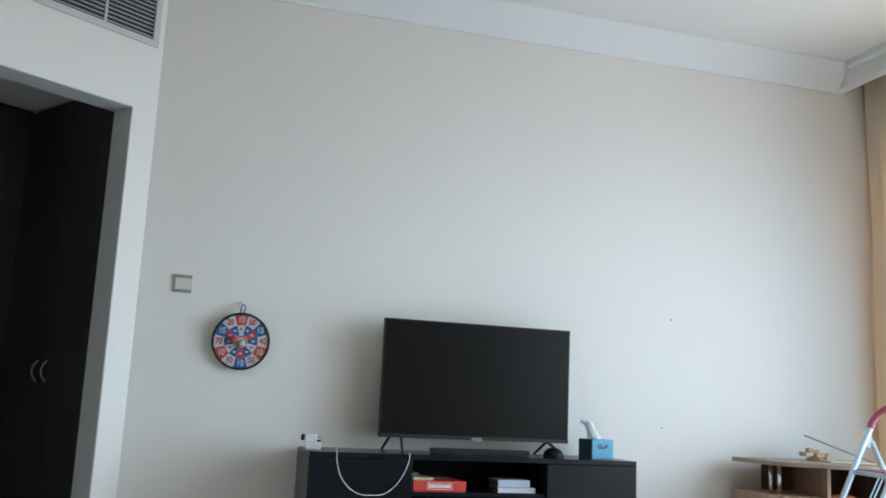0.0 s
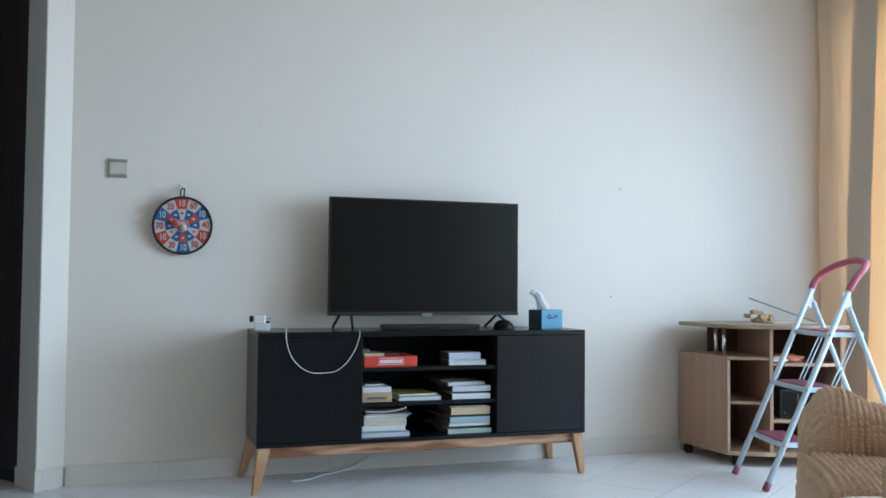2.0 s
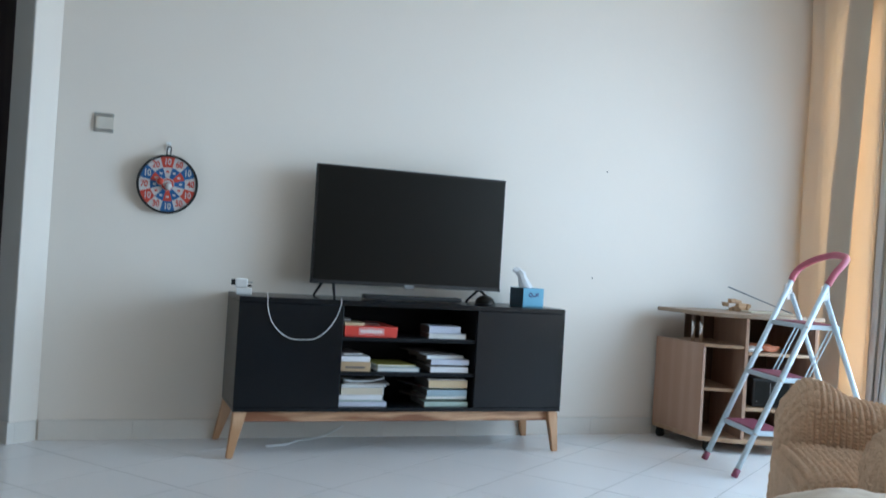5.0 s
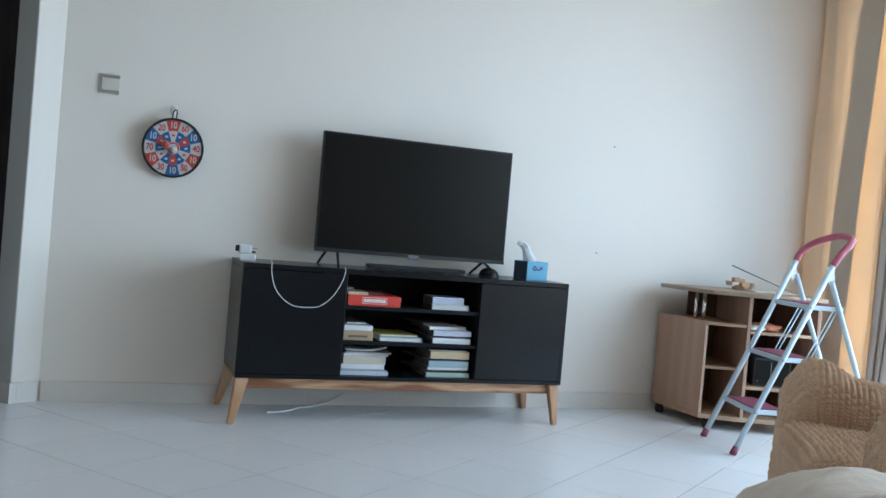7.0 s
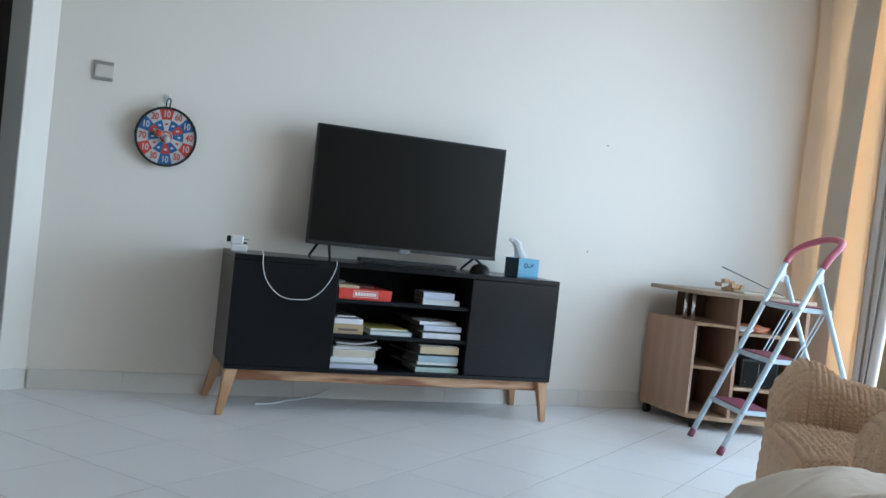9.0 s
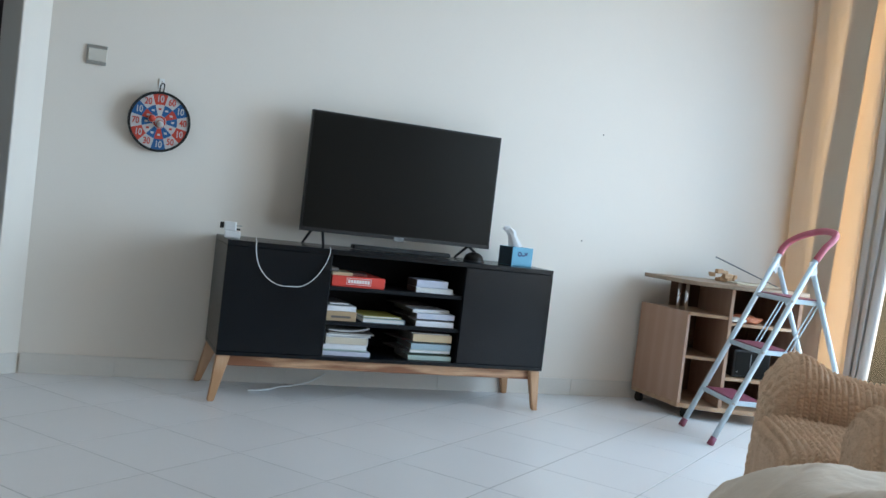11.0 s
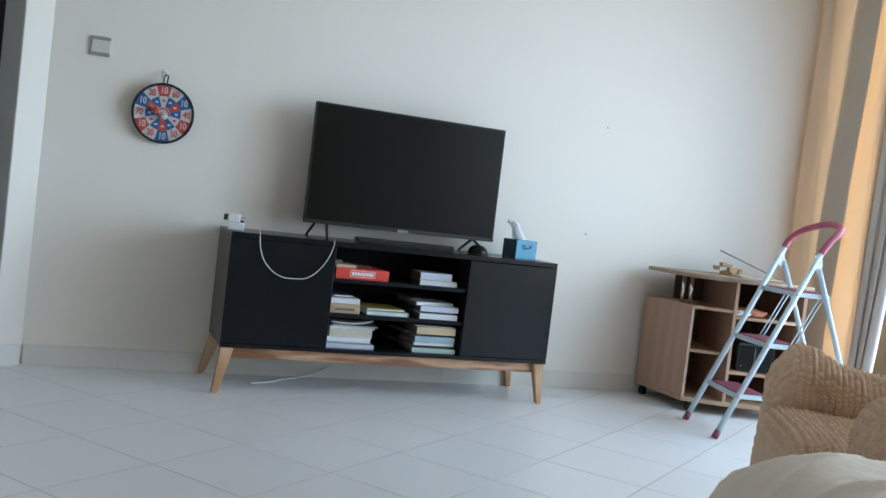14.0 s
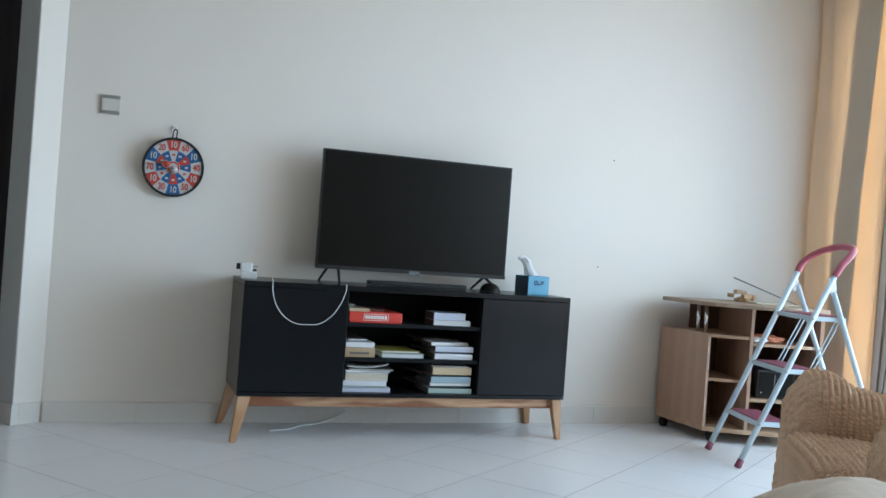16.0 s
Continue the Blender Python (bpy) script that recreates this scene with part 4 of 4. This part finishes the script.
for a, b in ((FA, FT), (NA, NT)):
    r = part("front_rail", rod(on(a, b, 0.012), b, 0.0135, n=16), LADDER, lad, "pale blue-grey enamelled tube", smooth=True)
    part("rubber_foot", rod(on(a, b, 0.0), on(a, b, 0.038), 0.0165, 0.0152, n=16), PINK, r, "magenta plastic foot", smooth=True)
up = (FT - FA).normalized()
a, b = FT, NT
mid = (a + b) / 2
pts = [a - up * 0.01, a + up * 0.030, a + up * 0.075 + U * 0.020 + WD * 0.012, a + up * 0.115 + U * 0.080 + WD * 0.036, mid + up * 0.145 + WD * 0.058, b + up * 0.138 - U * 0.062 + WD * 0.056, b + up * 0.105 - U * 0.014 + WD * 0.036, b + up * 0.055 + WD * 0.010, b - up * 0.01]
part("handle", tube(pts, 0.0165, 14), GRIP, lad, "pink foam-covered hoop handle", smooth=True)
for a, b, ta, bl in ((FA, FT, (2.706, -0.323, 0.851), (3.036, -0.410, 0.0)), (NA, NT, (2.603, -0.672, 0.834), (2.915, -0.757, 0.0))):
    ta, bl = Vector(ta), Vector(bl)
    r = part("rear_leg", rod(bl + (ta - bl) * 0.012, ta, 0.0125, n=16), LADDER, lad, smooth=True)
    part("rubber_foot", rod(bl, bl + (ta - bl) * 0.042, 0.0160, 0.0148, n=16), PINK, r, "magenta plastic foot", smooth=True)
    c = on(a, b, 0.865)
    bm = bmesh.new()
    vs = []
    for side in (-0.0035, 0.0035):
        vs.append([bm.verts.new(c + U * (side) + WD * x + Vector((0, 0, z))) for x, z in ((-0.012, 0.030), (0.022, 0.042), (0.032, -0.02), (0.012, -0.05), (-0.002, -0.03))])
    bm.faces.new(vs[0]), bm.faces.new(vs[1][::-1])
    for i in range(5):
        bm.faces.new((vs[0][i], vs[0][(i + 1) % 5], vs[1][(i + 1) % 5], vs[1][i]))
    h = part("hinge_bracket", bm, WHITE, lad, "white metal hinge plate")
    part("rivet", rod(c + U * 0.008 + WD * 0.012, c - U * 0.008 + WD * 0.012, 0.005, n=10), STEEL, h)
for z, deep in ((0.212, 0.165), (0.462, 0.165), (0.715, 0.175)):
    a, b = on(FA, FT, z), on(NA, NT, z)
    a, b = a + U * 0.014 - WD * 0.012, b - U * 0.014 - WD * 0.012
    o = [(a.x, a.y), (b.x, b.y), (b.x + WD.x * deep, b.y + WD.y * deep), (a.x + WD.x * deep, a.y + WD.y * deep)]
    s = part("step", prism(o, z - 0.022, z, 0.003), LADDER, lad, "pale enamelled step")
    a2, b2 = a + U * 0.012 + WD * 0.012, b - U * 0.012 + WD * 0.012
    o = [(a2.x, a2.y), (b2.x, b2.y), (b2.x + WD.x * (deep - 0.024), b2.y + WD.y * (deep - 0.024)), (a2.x + WD.x * (deep - 0.024), a2.y + WD.y * (deep - 0.024))]
    part("tread", prism(o, z + 0.0003, z + 0.005, 0.001), PINK, s, "magenta ribbed plastic tread")
    for e, f in ((a, -1), (b, 1)):
        part("rivet", rod(e + U * f * 0.012 + Vector((0, 0, -0.011)), e + U * f * 0.031 + WD * 0.004 + Vector((0, 0, -0.011)), 0.006, n=10), STEEL, s)
for a, b, s in ((FA, FT, 1), (NA, NT, -1)):
    p = on(a, b, 0.70) + WD * 0.135 + U * 0.022 * s
    q = on(a, b, 0.42) + WD * 0.125 + U * 0.022 * s
    d = (q - p).normalized()
    nrm = d.cross(U).normalized()
    bm = bmesh.new()
    for off in (-0.009, 0.009):
        join(bm, rod(p + nrm * off, q + nrm * off, 0.0035, n=8))
    for e in (p, q):
        join(bm, rod(e - nrm * 0.010, e + nrm * 0.010, 0.004, n=8))
    part("brace", bm, LADDER, lad, "slotted steel folding brace")

# ---- the armchair in its puckered cover ----
CH = Matrix(((0.842, -0.54, 0, 1.339), (-0.54, -0.842, 0, -1.807), (0, 0, 1, 0), (0, 0, 0, 1)))   # x back from its front, y across, z up


def pucker(u, v, amount=0.014, band=0.036, pitch=0.017):
    """The relief of elasticated cloth: soft bands, each drawn into small uneven gathers."""
    a = u / band + 0.16 * noise.noise(Vector((u * 6, v * 6, 1.7)))
    k = math.floor(a)
    s = math.sin(math.pi * (a - k))
    ph = v / pitch + 0.5 * (k % 2) + 0.45 * noise.noise(Vector((k * 3.7, v * 24, 2.2)))
    g = abs(math.sin(math.pi * ph))
    size = 0.9 + 0.45 * noise.noise(Vector((u * 38, v * 38, 6.3)))
    return amount * size * (0.04 + 0.96 * s ** 0.65) * (0.40 + 0.60 * g ** 0.7) + 0.003 * noise.noise(Vector((u * 11, v * 11, 9.0)))


def calm(x, x0, x1):
    return max(0.0, min(1.0, (x - x0) / (x1 - x0)))


def arm_skin(bulge):
    def shift(p, nrm):
        x = p.x + 0.44
        k = calm(x, 0.03, 0.10)                       # plain front panel, gathered further back
        d = k * pucker(x, p.y * 1.0 + p.z, 0.0150, 0.0165, 0.0090) + (1 - k) * (0.0035 * noise.noise(Vector((p.y * 14, p.z * 5, 3))) + 0.0065 * noise.noise(Vector((p.y * 85, p.z * 60, 8))))
        q = p + nrm * d
        lift = calm(p.z, 0.3, 0.58)
        q.z += lift * (bulge * math.exp(-((x - 0.085) / 0.085) ** 2) - 0.018 * calm(x, 0.15, 0.4))
        q.x -= 0.03 * (1 - calm(p.z, 0.0, 0.45)) * (1 if p.x < 0 else 0) * (1 - calm(x, 0.0, 0.2))
        return q
    return shift


def seat_skin(p, nrm):
    x = p.x + 0.4
    top = max(0.0, nrm.z)
    d = top * pucker(x, p.y, 0.0170, 0.0170, 0.0105) + (1 - top) * 0.004 * noise.noise(Vector((p.y * 20, p.z * 4, 6)))
    q = p + nrm * d
    q.z += 0.018 * top * math.cos(p.y * 4.6) - 0.015 * top * calm(x, 0.1, 0.7)
    return q


def back_skin(p, nrm):
    return p + nrm * pucker(p.y, p.z + p.x, 0.009, 0.038, 0.017)


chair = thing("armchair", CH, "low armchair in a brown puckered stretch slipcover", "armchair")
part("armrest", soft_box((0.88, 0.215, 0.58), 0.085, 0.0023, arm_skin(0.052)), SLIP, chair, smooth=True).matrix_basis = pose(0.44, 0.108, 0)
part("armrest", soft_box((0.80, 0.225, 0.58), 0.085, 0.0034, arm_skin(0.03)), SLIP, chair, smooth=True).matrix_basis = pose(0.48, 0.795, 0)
part("seat", soft_box((0.84, 0.50, 0.450), 0.05, 0.0028, seat_skin), SLIP, chair, smooth=True).matrix_basis = pose(0.395, 0.445, 0)
part("backrest", soft_box((0.24, 0.92, 0.86), 0.09, 0.014, back_skin), SLIP, chair, smooth=True).matrix_basis = pose(0.96, 0.45, 0)


# ---- the padded ottoman beside the camera ----
def sheet_skin(p, nrm):
    a = noise.noise(Vector((p.x * 3.1 + p.y * 1.2, p.y * 5.5, p.z * 3)))
    ridge = (1 - abs(noise.noise(Vector((p.x * 1.1 - p.y * 0.6, p.y * 4.2 + p.x * 2.4, 5.5))))) ** 7
    ridge += 0.6 * (1 - abs(noise.noise(Vector((p.x * 1.6 + p.y, p.y * 7.5 - p.x * 1.2, 2.5))))) ** 9
    crease = (1 - abs(noise.noise(Vector((p.x * 2.4 + p.y * 0.8, p.y * 13 + p.x * 3.5, 7.7))))) ** 10
    fine = noise.noise(Vector((p.x * 13, p.y * 22, p.z * 9)))
    far, across = p.x * 0.82 + p.y * 0.57, p.x * 0.57 - p.y * 0.82
    fold = 0.0
    for at, slope, wide, high, mid in ((-0.16, 0.22, 0.018, 0.012, 0.12), (-0.07, -0.15, 0.022, 0.014, -0.02), (0.01, 0.30, 0.014, 0.012, 0.10), (0.08, 0.10, 0.020, 0.010, 0.04), (0.15, -0.25, 0.016, 0.006, 0.12)):
        d = far - at - slope * across - 0.02 * math.sin(9 * across + 20 * at)
        fold += high * math.exp(-abs(d / wide) ** 1.5) * math.exp(-((across - mid) / 0.17) ** 2)
    q = p + nrm * (fold + 0.008 * a + 0.010 * ridge + 0.020 * crease + 0.002 * fine)
    q.z += 0.050 * max(0, nrm.z) * math.cos((p.x + 0.07) * 3.0) * math.cos(p.y * 3.0)
    return q


bm = soft_box((0.76, 0.74, 0.517), 0.17, 0.0065, sheet_skin)
bmesh.ops.smooth_vert(bm, verts=bm.verts[:], factor=0.5, use_axis_x=True, use_axis_y=True, use_axis_z=True)
single("ottoman", bm, SHEET, "low padded ottoman under a wrinkled beige sheet", "ottoman", smooth=True).matrix_basis = pose(0.708, -3.065, 0, 0, 1.0, 3)


# ---- floor ----
fl = slab("floor", box(-3.6, XW + 0.1, -7.4, 2.4, -0.06, -0.0007, 0), GROUT, "pale grey floor tiles laid slantwise to the wall", "floor")
TS, GAP = 0.3985, 0.0036
e1, e2 = Vector((0.8, 0.6, 0)), Vector((0.6, -0.8, 0))
tile_mesh = mesh_from(box(-TS / 2 + GAP / 2, TS / 2 - GAP / 2, -TS / 2 + GAP / 2, TS / 2 - GAP / 2, -0.009, 0, 0), "tile", TILE)
turn = math.degrees(math.atan2(e1.y, e1.x))
spots = []
for i in range(-19, 14):
    for j in range(-14, 23):
        c = e1 * (-0.087 + (i + 0.5) * TS) + e2 * (0.242 + (j + 0.5) * TS)
        if -3.35 < c.x < XW + 0.28 and -7.48 < c.y < YW + 0.28 and not (c.x > XW and c.y > 0.3) or (-2.6 < c.x < -0.7 and YW <= c.y < 1.9):
            spots.append((abs(c.x - 0.9) + abs(c.y + 1.2) * 0.8, c))
spots.sort(key=lambda q: q[0])
whole = [c for d, c in spots if -2.9 < c.x < XW - 0.15 and c.y > -6.9][:290]
for c in whole:
    ob = new("tile", tile_mesh)
    ob.parent = fl
    ob.matrix_basis = pose(c.x, c.y, 0, 0, 0, turn)
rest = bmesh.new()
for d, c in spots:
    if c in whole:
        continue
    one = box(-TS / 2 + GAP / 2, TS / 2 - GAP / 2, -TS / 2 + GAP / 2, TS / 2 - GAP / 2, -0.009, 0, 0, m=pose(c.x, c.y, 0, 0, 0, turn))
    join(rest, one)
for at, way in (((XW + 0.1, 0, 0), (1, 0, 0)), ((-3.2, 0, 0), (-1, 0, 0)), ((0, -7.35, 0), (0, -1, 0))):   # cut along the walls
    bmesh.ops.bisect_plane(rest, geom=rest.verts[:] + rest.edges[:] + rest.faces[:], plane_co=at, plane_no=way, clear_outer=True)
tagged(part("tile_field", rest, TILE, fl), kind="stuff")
